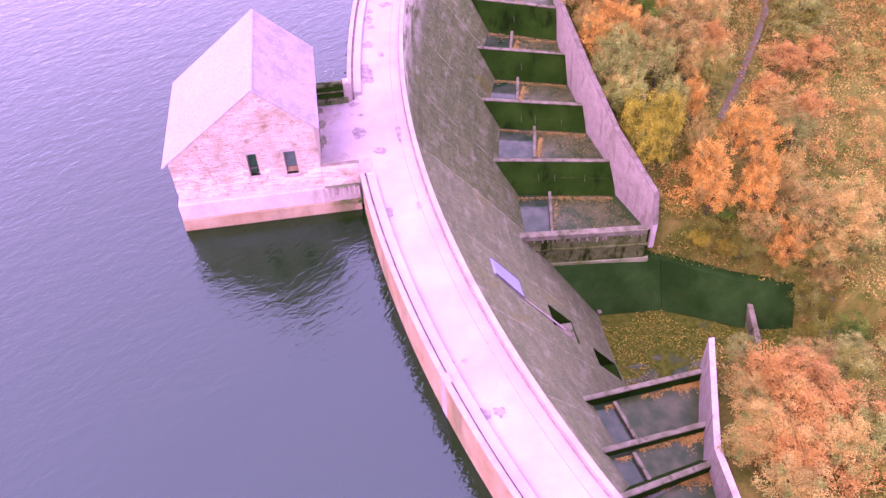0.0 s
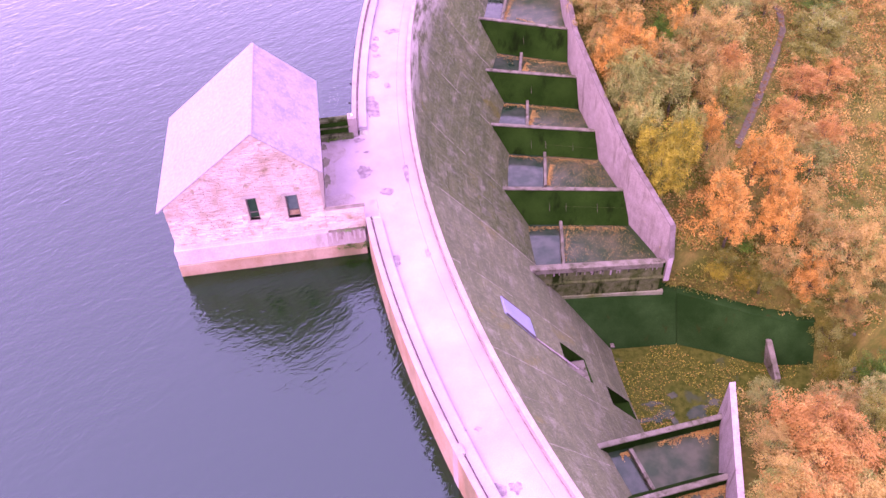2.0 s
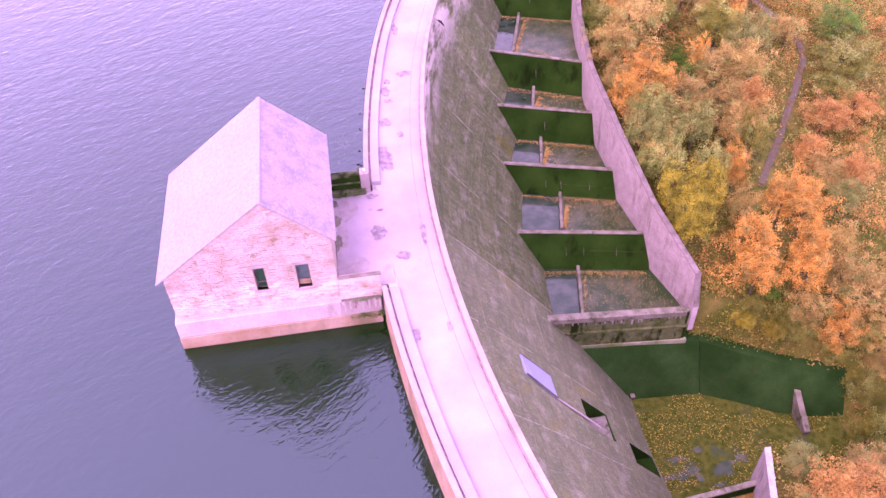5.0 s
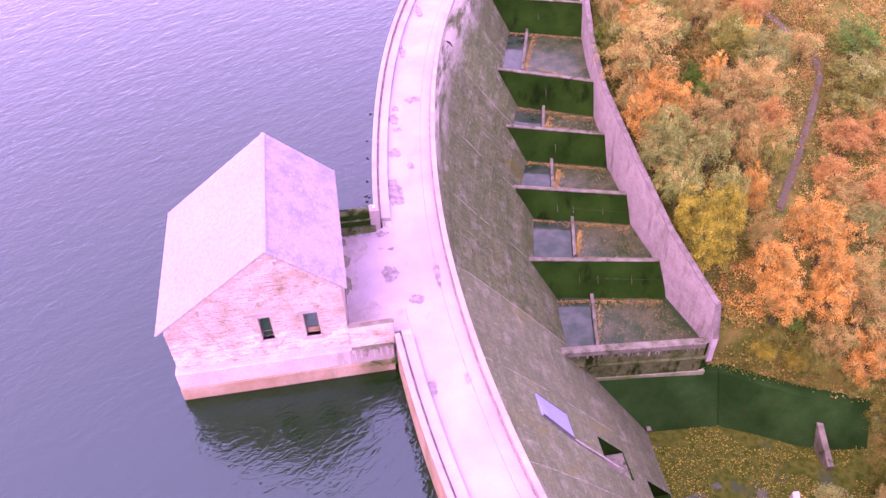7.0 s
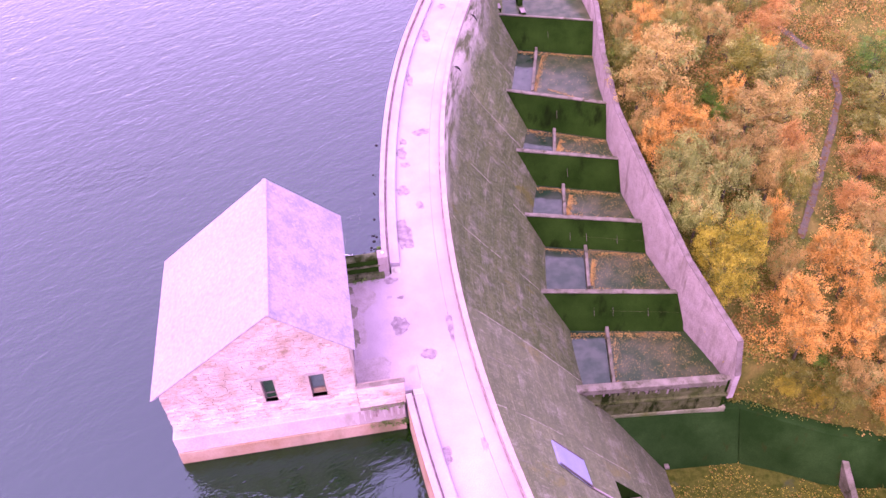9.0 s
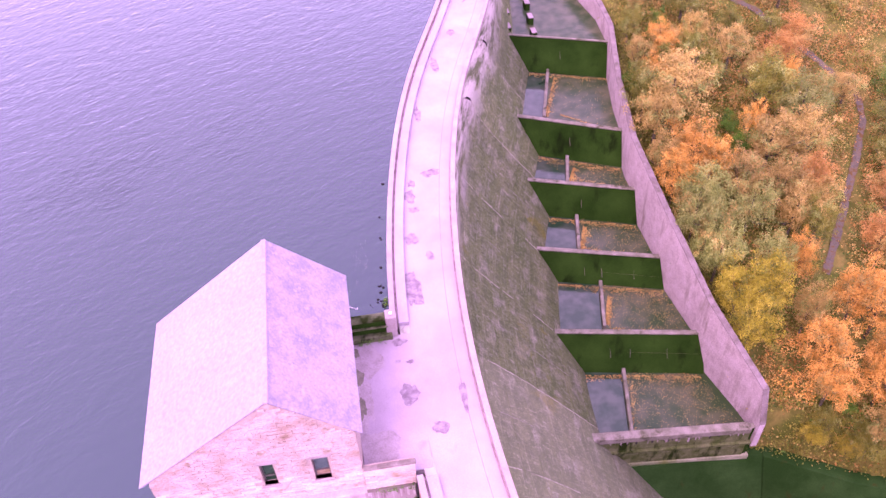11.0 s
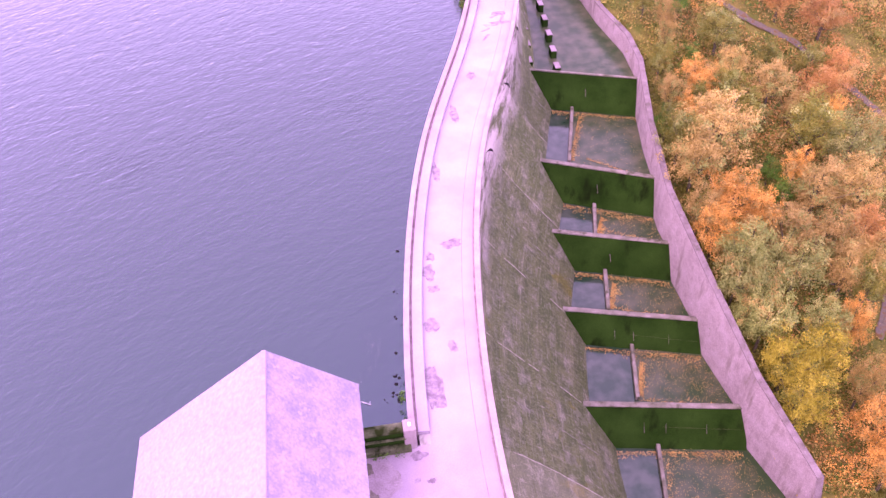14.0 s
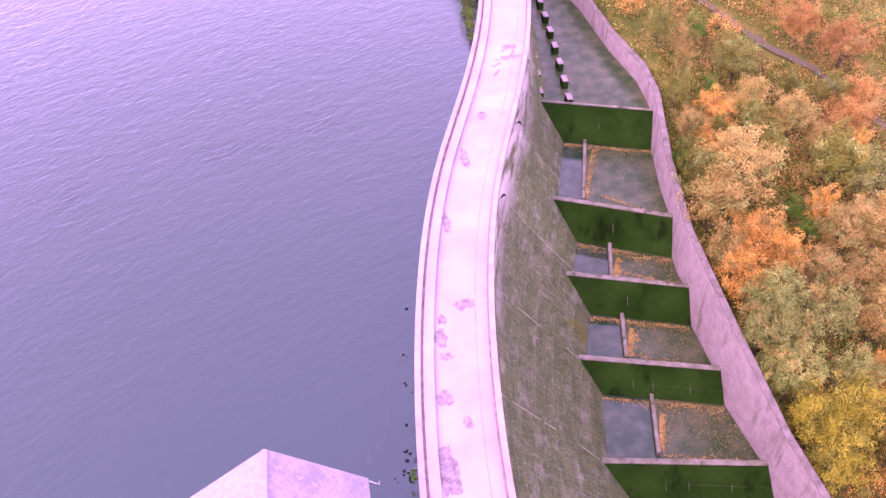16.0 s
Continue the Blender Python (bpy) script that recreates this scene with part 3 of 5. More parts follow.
def stone_mesh(k):
    rng = random.Random(k)
    bm = bmesh.new()
    box(bm, -0.5, 0.5, -0.5, 0.5, -0.5, 0.5)
    for v in bm.verts:
        v.co += Vector((rng.uniform(-0.02, 0.02), rng.uniform(-0.1, 0.05), rng.uniform(-0.12, 0.12)))
    bmesh.ops.recalc_face_normals(bm, faces=bm.faces)
    front = [f for f in bm.faces if f.normal.y < -0.7]
    bmesh.ops.inset_region(bm, faces=front, thickness=0.06, depth=0.08)
    me = bpy.data.meshes.new("stone")
    bm.to_mesh(me)
    bm.free()
    me.materials.append(M_STONE)
    return me


STONES = [stone_mesh(k) for k in range(8)]


def lay_stones(parent, x0, x1, z0, top, y, holes, seed, along="x", limit=300):
    """Courses of rubble: the first limit stones are pieces of their own, the others are joined."""
    rng = random.Random(seed)
    made, verts, faces = 0, [], []
    z = z0
    while z < 8:
        h = rng.uniform(0.07, 0.125)
        x = x0 + rng.uniform(-0.05, 0.0)
        while x < x1:
            w = min(rng.uniform(0.22, 0.62), x1 - x)
            cx, cz = x + w / 2, z + h / 2
            ok = w > 0.06 and z + h * 0.6 < min(top(max(x, x0)), top(min(x + w, x1)))
            if any(hx0 - 0.02 < x + w and x < hx1 + 0.02 and hz0 - 0.14 < z + h and z < hz1 + 0.22 for hx0, hx1, hz0, hz1 in holes):
                ok = False
            if ok:
                me = STONES[rng.randrange(8)]
                m = Matrix.Translation((cx, y, cz)) @ Matrix.Diagonal((w - 0.008, 0.16 + rng.uniform(0, 0.02), h - 0.014, 1))
                if along == "y":
                    m = Matrix.Rotation(math.pi / 2, 4, "Z") @ m
                if made < limit:
                    ob = new("stone", me)
                    ob.parent = parent
                    ob.matrix_basis = m
                    made += 1
                else:
                    k = len(verts)
                    verts += [tuple(m @ v.co) for v in me.vertices]
                    faces += [tuple(i + k for i in p.vertices) for p in me.polygons]
            x += w
        z += h
    if verts:
        me = bpy.data.meshes.new("stonework")
        me.from_pydata(verts, [], faces)
        me.materials.append(M_STONE)
        ob = new("stonework", me)
        ob.parent = parent
        ob["kind"] = "stuff"


# landing between crest and house
tagged(block("platform", [(2.82, 0.0), (4.72, 0.0), (5.6, 0.0), (5.6, 7.05), (2.82, 7.05)], -3, ROAD - 0.004, M_CREST), "pale concrete landing between the crest and the valve house", "platform", kind="structure")
front_wall = tagged(empty("landing_wall"), "stone parapet of the landing, green at its foot and streaked below", "wall", "landing walls")
core = block("core", [(2.82, -0.275), (4.85, -0.275), (4.85, 0.03), (2.82, 0.03)], 1.55, 3.02, M_MORTAR, front_wall)
block("coping", [(2.82, -0.31), (4.9, -0.31), (4.9, -0.06), (2.82, -0.06)], 3.02, 3.07, M_CAP, front_wall, "dark mossy coping")
block("footing", [(2.7, -0.44), (4.78, -0.44), (4.78, -0.1), (2.7, -0.1)], 0.56, 1.6, M_COPING, front_wall, "brown-stained render streaked with lime")
block("ledge", [(2.82, -0.46), (4.78, -0.46), (4.78, -0.26), (2.82, -0.26)], 1.6, 1.66, M_CAP, front_wall, "mossy ledge above the drips")
rng = random.Random(8)
for k in range(16):
    x, wd, ln = 2.85 + 0.118 * k + rng.uniform(-0.04, 0.04), rng.uniform(0.03, 0.1), rng.uniform(0.15, 0.75)
    block("drip", [(x, -0.452), (x + wd, -0.452), (x + wd, -0.43), (x, -0.43)], 1.6 - ln, 1.6, rng.choice((M_RENDER, M_RENDER, M_JOINT, M_JOINT)), front_wall, edge=0)
back_wall = tagged(empty("landing_wall"), "dark mossy stone parapet with a lamp post pier", "wall", "landing walls")
block("core", [(2.82, 7.05), (4.75, 7.05), (4.75, 7.4), (2.82, 7.4)], 0, 3.12, M_MOSS_SHADE, back_wall)
block("coping", [(2.82, 7.0), (4.6, 7.0), (4.6, 7.45), (2.82, 7.45)], 3.12, 3.26, M_SILL, back_wall)
block("ledge", [(2.82, 6.93), (4.6, 6.93), (4.6, 7.06), (2.82, 7.06)], 2.72, 2.82, M_SILL, back_wall)
block("ledge", [(2.82, 6.8), (4.75, 6.8), (4.75, 7.06), (2.82, 7.06)], ROAD - 0.1, ROAD + 0.35, M_SILL, back_wall)
block("pier", [(4.5, 6.95), (5.0, 6.95), (5.0, 7.5), (4.5, 7.5)], 0, 3.34, M_COPING, back_wall)
tagged(block("wall_lamp", [(4.7, 7.12), (4.83, 7.12), (4.83, 7.27), (4.7, 7.27)], 3.34, 3.46, M_LAMP), "small white box lamp on the landing pier", "lamp")

# ---- cascade: weirs and pools along the far toe ----
WEIRS = [((18.2, 43.0), (26.06, 40.1), -5.26), ((17.1, 34.5), (24.42, 31.1), -7.38), ((16.6, 29.2), (24.3, 26.5), -9.39), ((16.3, 23.4), (24.7, 20.9), -11.05),
         ((16.1, 16.9), (25.5, 15.0), -12.6), ((16.55, 9.5), (26.8, 8.5), -14.4)]
FLOORS = [-5.75, -7.75, -9.82, -11.64, -13.04, -15.08]
NEAR = [((16.9, -6.0), (26.0, -5.1), -14.4), ((15.9, -11.0), (24.0, -10.1), -12.6), ((16.4, -14.8), (22.6, -13.5), -11.05), ((16.0, -19.5), (22.0, -18.2), -9.4), ((17.5, -25.2), (22.6, -23.8), -7.4), ((20.0, -32.6), (25.0, -31.0), -5.3)]


def weir(a, b, top, foot, back, lean=0.55, wide=0.33):
    """A cross wall from the dam's face at a to the side wall at b; back is the sign of the upstream side in y, lean the batter of its face."""
    w = tagged(empty("weir"), "concrete weir wall with dark mossy face and pale coping", "weir", "weirs of the cascade")
    ax, bx = a[0] - 3.5, b[0] + 0.2
    ay = a[1] - (b[1] - a[1]) / (b[0] - a[0]) * 3.5
    t, out = wide * back, lean * (top - foot) * back
    bm = bmesh.new()
    ends = []
    for x, y in ((ax, ay), (bx, b[1])):
        ends.append([bm.verts.new(v) for v in ((x, y, top - 0.12), (x, y + t, top - 0.12), (x, y + t, foot), (x, y - out, foot))])
    for i in range(4):
        j = (i + 1) % 4
        bm.faces.new((ends[0][i], ends[0][j], ends[1][j], ends[1][i]))
    bm.faces.new(ends[0]), bm.faces.new(ends[1][::-1])
    bmesh.ops.recalc_face_normals(bm, faces=bm.faces)
    part("wall", bm, M_MOSS_SHADE, w)
    block("coping", [(ax, ay - 0.05 * back), (bx, b[1] - 0.05 * back), (bx, b[1] + t), (ax, ay + t)], top - 0.12, top, M_BEAM, w, "lichened pale coping")
    return w


for i, (a, b, top) in enumerate(WEIRS):
    weir(a, b, top, FLOORS[i + 1] - 0.5 if i < 5 else -18, 1, 0.55 if i < 5 else 0.0, 0.33 if i else 0.16)
for i, (a, b, top) in enumerate(NEAR):
    weir(a, b, top, -23 if i == 0 else FLOORS[-i] - 0.5, -1, 0.55 if i else 0.0)
DIVIDERS = [((21.3, 41.2), (19.25, 34.4)), ((20.6, 31.9), (19.75, 28.6)), ((20.2, 27.2), (19.3, 23.3)), ((20.45, 21.3), (19.5, 17.1)), ((20.45, 15.3), (19.35, 9.9))]


def left_end(a, b):
    return a[0] - 3.5, a[1] - (b[1] - a[1]) / (b[0] - a[0]) * 3.5


def floor_z(i):
    return FLOORS[i] - 0.25


def pool(ring, z, wet, p, q):
    """Pool floor, with silty water on the valley side of the divider p-q and clear water on the dam's side."""
    tagged(block("pool_floor", ring, z - 0.6, z, M_BED, edge=0), "silted concrete floor of a cascade pool", "pool", kind="structure")
    near_l, near_r, far_r, far_l = ring
    for part_ring, mt, label in (([near_l, q, p, far_l], M_CLEAR, "clear still water in a cascade pool"), ([q, near_r, far_r, p], M_POOL, "shallow silty water in a cascade pool")):
        bm = bmesh.new()
        bm.faces.new([bm.verts.new((x, y, z + wet)) for x, y in part_ring])
        bmesh.ops.recalc_face_normals(bm, faces=bm.faces)
        if bm.faces[:][0].normal.z < 0:
            bmesh.ops.reverse_faces(bm, faces=bm.faces)
        tagged(link("pool_water", bm, mt), label, "water", kind="structure")


LITTER = []


def litter_band(p, q, width, count, z, seed, side=1):
    """Fallen leaves heaped along the line from p to q, thinning out to one side."""
    rng = random.Random(seed)
    p, q = Vector(p), Vector(q)
    n = Vector((-(q - p).y, (q - p).x)).normalized() * side
    for _ in range(count):
        u = rng.random()
        off = abs(rng.gauss(0, width * 0.5)) * (0.5 + noise.noise((p.x + u * 6, p.y, seed)) + 0.5)
        c = p.lerp(q, u) + n * off
        LITTER.append((c.x, c.y, z + rng.uniform(0.003, 0.02), rng.uniform(0.035, 0.07)))


for i in range(5):
    (a, b, _), (c, d, _) = WEIRS[i], WEIRS[i + 1]
    z = floor_z(i + 1)
    (ux, uy), (vx, vy) = left_end(c, d), left_end(a, b)
    ring = [(ux, uy + 0.25), (d[0] + 0.2, d[1] + 0.25), (b[0] + 0.2, b[1] + 0.2), (vx, vy + 0.2)]
    p, q = (Vector(v) for v in DIVIDERS[i])
    pool(ring, z, 0.1, (p.x, p.y + 0.6), (q.x, q.y - 0.4))
    tagged(block("divider", [(p.x - 0.13, p.y), (p.x + 0.13, p.y), (q.x + 0.13, q.y), (q.x - 0.13, q.y)], z - 0.1, z + 0.42, M_BEAM), "low concrete divider wall across a cascade pool", "divider", "pool dividers")
    zz = z + 0.1
    drop = 0.55 * (WEIRS[i][2] - z)
    fa, fb = Vector((a[0] + 0.6, a[1] - drop - 0.3)), Vector((b[0] - 0.1, b[1] - drop))
    litter_band(fb, fa, 0.42 + 0.15 * (i % 2), 480, zz, i, 1)
    litter_band((p.x + 0.14, p.y - 1.4), (q.x + 0.14, q.y + 0.3), 0.42, 420 if i != 4 else 90, zz, 10 + i, 1)
    litter_band((c[0] + 3.5, c[1] + 0.1), (d[0], d[1] + 0.4), 0.25, 160, zz, 20 + i, 1)
    rng = random.Random(40 + i)
    for _ in range((450, 500, 600, 1100, 1500)[i]):
        u, v = rng.random(), rng.random() ** 0.7
        e = Vector((q.x, q.y)).lerp(Vector(d), u).lerp(Vector((p.x, p.y)).lerp(fb, u), v)
        LITTER.append((e.x, e.y, zz + 0.01, rng.uniform(0.02, 0.04)))
NEAR_DIV = [((19.6, -6.3), (20.2, -9.6)), ((19.05, -11.3), (19.5, -13.6)), ((18.9, -15.2), (19.2, -18.5)), ((19.6, -19.8), (20.2, -23.6)), ((20.6, -25.4), (21.8, -31.0))]
for i in range(5):
    (a, b, _), (c, d, _) = NEAR[i], NEAR[i + 1]
    z = floor_z(5 - i)
    (ux, uy), (vx, vy) = left_end(c, d), left_end(a, b)
    p, q = (Vector(v) for v in NEAR_DIV[i])
    pool([(ux, uy - 0.2), (d[0] + 0.2, d[1] - 0.2), (b[0] + 0.2, b[1] - 0.2), (vx, vy - 0.2)], z, 0.1, (p.x, p.y + 0.3), (q.x, q.y - 0.4))
    tagged(block("divider", [(p.x - 0.13, p.y), (p.x + 0.13, p.y), (q.x + 0.13, q.y), (q.x - 0.13, q.y)], z - 0.1, z + 0.42, M_BEAM), "low concrete divider wall across a cascade pool", "divider", "pool dividers")
    litter_band((b[0] + 0.1, b[1] - 0.4), (b[0] - 1.9, b[1] - 0.6), 0.6, 700, z + 0.1, 60 + i, 1)
    litter_band((b[0] - 1.5, b[1] - 0.5), (b[0] - 4.5, b[1] - 0.9), 0.3, 260, z + 0.1, 65 + i, 1)
    litter_band((a[0] + 2, a[1] - 0.4), (p.x, p.y), 0.3, 160, z + 0.1, 70 + i, -1)

for i, (u, k) in enumerate(((0.62, 4), (0.8, 4), (0.86, 5), (0.74, 3))):
    (a, b, _) = WEIRS[k]
    p = Vector(a).lerp(Vector(b), u)
    litter_band((p.x - 0.5, p.y + 0.35), (p.x + 0.5, p.y + 0.3), 0.35, 220, floor_z(k) + 0.1, 90 + i, 1)

# upper channel with its two rows of baffle blocks
tagged(block("channel_floor", [(13, 44.4), (26.3, 40.4), (26.5, 44), (25, 54), (20, 75), (8, 75)], -7.2, [FLOORS[0] + k for k in (-0.1, -0.1, -0.05, 0.3, 1.0, 1.0)], M_POOL, edge=0), "smooth wet concrete floor of the upper spillway channel", "channel", kind="structure")
for x, y, dx, dy, k in ((20.35, 43.0, 0.25, 2.27, 8), (18.4, 44.25, 0.36, 2.28, 7)):
    for i in range(k):
        cx, cy, up = x + dx * i * (1 - 0.05 * i), y + dy * i, 0.08 * i
        ring = [(cx - 0.22, cy - 0.42), (cx + 0.22, cy - 0.46), (cx + 0.22, cy + 0.4), (cx - 0.22, cy + 0.42)]
        bb = tagged(empty("baffle_block"), "dark-sided concrete baffle block standing in the wet channel", "block", "baffle blocks in the channel")
        block("body", ring, FLOORS[0] - 0.3, FLOORS[0] + 0.55 + up, M_MOSS_SHADE, bb, edge=0.02)
        block("cap", ring, FLOORS[0] + 0.55 + up, FLOORS[0] + 0.62 + up, M_COPING, bb, edge=0.02)

# the lowest weir: heavy sill, drip ledge and pale band over the basin wall
sill = tagged(empty("basin_sill"), "heavy stained concrete sill with drip ledge above the basin", "sill")
block("beam", [(14.5, 9.5), (26.7, 8.35), (26.7, 8.95), (14.5, 10.1)], -14.85, -14.36, M_BEAM, sill)
block("face", [(14.5, 9.6), (26.75, 8.45), (26.75, 9.0), (14.5, 10.2)], -17.9, -14.85, M_SILLFACE, sill, edge=0)
block("ledge", [(15.5, 9.3), (27.0, 8.25), (27.0, 8.85), (15.5, 9.9)], -16.1, -15.9, M_SILLFACE, sill)
block("band", [(16.5, 9.32), (27.2, 8.32), (27.2, 8.6), (16.5, 9.6)], -18.2, -17.6, M_FACE, sill)
rng = random.Random(12)
for _ in range(34):
    u, wd, ln = rng.random(), rng.uniform(0.04, 0.13), rng.uniform(0.15, 0.6)
    x, y = 16.6 + 9.9 * u, 9.6 - 0.0939 * (2.1 + 9.9 * u)
    block("drip", [(x, y - 0.012), (x + wd, y - 0.012 - 0.094 * wd), (x + wd, y + 0.1), (x, y + 0.1)], -14.86 - ln, -14.85, rng.choice((M_COPING, M_COPING, M_LIME, M_DRIFT)), sill, edge=0)

# side walls
SIDE = [((26.95, 8.2), -13.8), ((27.0, 9.2), -11.3), ((25.4, 15.0), -9.3), ((24.5, 21.5), -7.2), ((24.25, 28.5), -6.1), ((24.9, 34.5), -5.2), ((26.1, 41.0), -4.2), ((26.2, 44.5), -4.1), ((25.3, 49.0), -4.0), ((24.6, 56.0), -3.8), ((22.5, 72.0), -3.5)]


def side_wall(rows, thick, foot, name, label):
    bm = bmesh.new()
    rings = []
    for (x, y), z in rows:
        rings.append([bm.verts.new(v) for v in ((x, y, foot), (x, y, z), (x + thick, y, z), (x + thick, y, foot))])
    for a, b in zip(rings, rings[1:]):
        for i in range(4):
            j = (i + 1) % 4
            bm.faces.new((a[i], a[j], b[j], b[i]))
    bm.faces.new(rings[0]), bm.faces.new(rings[-1][::-1])
    bmesh.ops.recalc_face_normals(bm, faces=bm.faces)
    return tagged(link(name, bm, M_WALL), label, "wall", kind="structure")


side_wall(SIDE, 0.4, -16.3, "wall_cascade", "pale streaked concrete side wall of the cascade")
NEAR_SIDE = [((30.0, -44.0), -3.6), ((27.6, -38.0), -3.9), ((25.0, -31.0), -4.6), ((22.6, -24.0), -6.9), ((21.9, -19.0), -8.6), ((22.6, -13.5), -9.8), ((24.0, -10.1), -10.8), ((26.2, -4.6), -12.1), ((26.4, -4.2), -12.3)]
side_wall(NEAR_SIDE, 0.4, -24, "wall_cascade_near", "pale concrete side wall ending in a point")

# coping colour dimmed so the sky-lit top matches the wall's face
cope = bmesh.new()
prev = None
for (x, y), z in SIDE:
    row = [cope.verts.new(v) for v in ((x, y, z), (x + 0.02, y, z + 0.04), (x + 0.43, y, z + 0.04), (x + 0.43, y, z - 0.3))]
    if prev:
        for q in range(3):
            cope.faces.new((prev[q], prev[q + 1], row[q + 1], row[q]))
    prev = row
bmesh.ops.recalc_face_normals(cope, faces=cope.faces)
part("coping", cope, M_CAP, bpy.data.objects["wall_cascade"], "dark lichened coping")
def rod(name, lo, hi, r, mat, label, category, group):
    bm = bmesh.new()
    lo, hi = Vector(lo), Vector(hi)
    bmesh.ops.create_cone(bm, cap_ends=True, segments=6, radius1=r, radius2=r * 0.8, depth=(hi - lo).length, matrix=Matrix.Translation((lo + hi) / 2) @ (hi - lo).to_track_quat("Z", "Y").to_matrix().to_4x4())
    return tagged(link(name, bm, mat), label, category, group)


for i, (a, b, top) in enumerate(WEIRS[:5]):
    for u in (0.5,) if i < 3 else (0.36, 0.5, 0.76):
        p = Vector(a).lerp(Vector(b), u)
        rod("gauge_rod", (p.x, p.y - 0.95, top - 1.5), (p.x + 0.02, p.y - 0.6, top - 0.95), 0.013, M_BEAM, "short pale rod fixed to a mossy weir face", "rod", "rods on the weirs")
    if i in (3, 4):
        p, q = Vector(a).lerp(Vector(b), 0.48), Vector(b)
        rod("wire", (p.x, p.y - 0.72, top - 1.18), (q.x - 0.1, q.y - 0.75, top - 1.24), 0.006, M_SILLFACE, "thin pale wire stretched along a mossy weir face", "wire", "wires on the weirs")

# basin and outlet
tagged(block("basin_floor", [(14, -7.5), (60, -7.5), (60, 9), (14, 9)], -26, -22.6, M_LEAFBED, edge=0), "leaf-covered stilling basin floor", "floor", kind="structure")


def battered_wall(name, rows, label):
    """A wall whose foot stands forward of its top: rows of top point, foot point, top height."""
    bm = bmesh.new()
    rings = []
    for (x, y), (fx, fy), z in rows:
        rings.append([bm.verts.new(v) for v in ((x, y, z), (x + 0.1, y + 1.0, z), (x + 0.1, y + 1.0, -26), (fx, fy, -26))])
    for p, q in zip(rings, rings[1:]):
        for i in range(4):
            j = (i + 1) % 4
            bm.faces.new((p[i], p[j], q[j], q[i]))
    bm.faces.new(rings[0]), bm.faces.new(rings[-1][::-1])
    bmesh.ops.recalc_face_normals(bm, faces=bm.faces)
    return tagged(link(name, bm, M_BASIN), label, "wall", kind="structure")


battered_wall("wall_basin", [((14, 9.4), (14, 6.5), -17.9), ((28.25, 8.3), (28.7, 5.4), -17.9)], "dark green mossy wall of the stilling basin")
battered_wall("wall_outlet", [((28.3, 8.25), (28.75, 5.35), -17.95), ((33.5, 5.6), (33.6, 2.6), -18.55), ((36.2, 4.6), (36.3, 1.8), -18.8), ((38.3, 4.3), (38.5, 1.3), -18.95)], "dark green mossy wing wall of the outlet")
tagged(block("buttress", [(34.7, 1.7), (35.15, 1.65), (35.15, 4.6), (34.7, 4.7)], -26, [-22.1, -22.1, -20.3, -20.3], M_BEAM), "short sloping concrete buttress against the outlet wall", "buttress")
tagged(block("wall_sign", [(23.05, 6.85), (23.35, 6.83), (23.35, 7.3), (23.05, 7.32)], -22.2, -22.06, M_BEAM, edge=0), "small pale plate on the mossy basin wall", "sign")

tagged(block("recess_floor", [(17.4, 0.95), (19.35, 0.95), (19.35, 3.1), (17.4, 3.1)], -18.2, -17.96, M_BEAM), "pale concrete floor of a recess in the dam", "ledge", kind="structure")

# lime-crusted joints slanting down the dam's face
def joint_s(s0, z):
    return s0 + SLANT * (1 - math.exp((z - 1.7) / SLANT_FADE))


for i in range(-6, 5):
    s0 = JOINT_AT + JOINT_STEP * i
    for lag, wide, bare in ((0, 0.8, -0.2), (JOINT_STEP / 2, 0.5, 0.05)):
        bm = bmesh.new()
        prev = None
        for k in range(66):
            z = ROAD - 0.4 - 0.35 * k
            wob = 0.03 * noise.noise((i * 3.1 + lag, k * 0.5, 0))
            row = [bm.verts.new((*on_dam(joint_s(s0 + lag, z) + e * wide + wob, batter(z) + o), z)) for e, o in ((-0.06, -0.05), (-0.04, 0.012), (0.04, 0.012), (0.06, -0.05))]
            if prev and noise.noise((i * 1.7 + lag, k * 0.18, 4)) > bare:
                for q in range(3):
                    bm.faces.new((prev[q], prev[q + 1], row[q + 1], row[q]))
            prev = row
        bmesh.ops.recalc_face_normals(bm, faces=bm.faces)
        part("joint", bm, M_LIME if lag else M_CRUST, dam, "lime-crusted slanting joint")
    if i < 0 or i > 2:
        continue
    # the slot is a raised strip, its shade put into the colour
    bm = bmesh.new()
    prev = None
    for k in range(9):
        z = 1.0 - 0.25 * k
        w = 0.13 * math.sin(math.pi * (k + 0.6) / 9.2)
        row = [bm.verts.new((*on_dam(joint_s(s0, z) + e, batter(z) + o), z)) for e, o in ((-w, -0.04), (-w, 0.02), (w, 0.02), (w, -0.04))]
        if prev:
            for q in range(3):
                bm.faces.new((prev[q], prev[q + 1], row[q + 1], row[q]))
        prev = row
    bmesh.ops.recalc_face_normals(bm, faces=bm.faces)
    part("drain_slot", bm, M_VOID, dam, "dark open slot at the head of a joint")

# metal cover and pipe on the dam's face
cover = tagged(empty("metal_cover"), "pale galvanised sheet cover on the dam face with dark edge", "cover")


def on_face(y, z, out):
    s = y - Y0
    return (*on_dam(s, batter(z) + out), z)


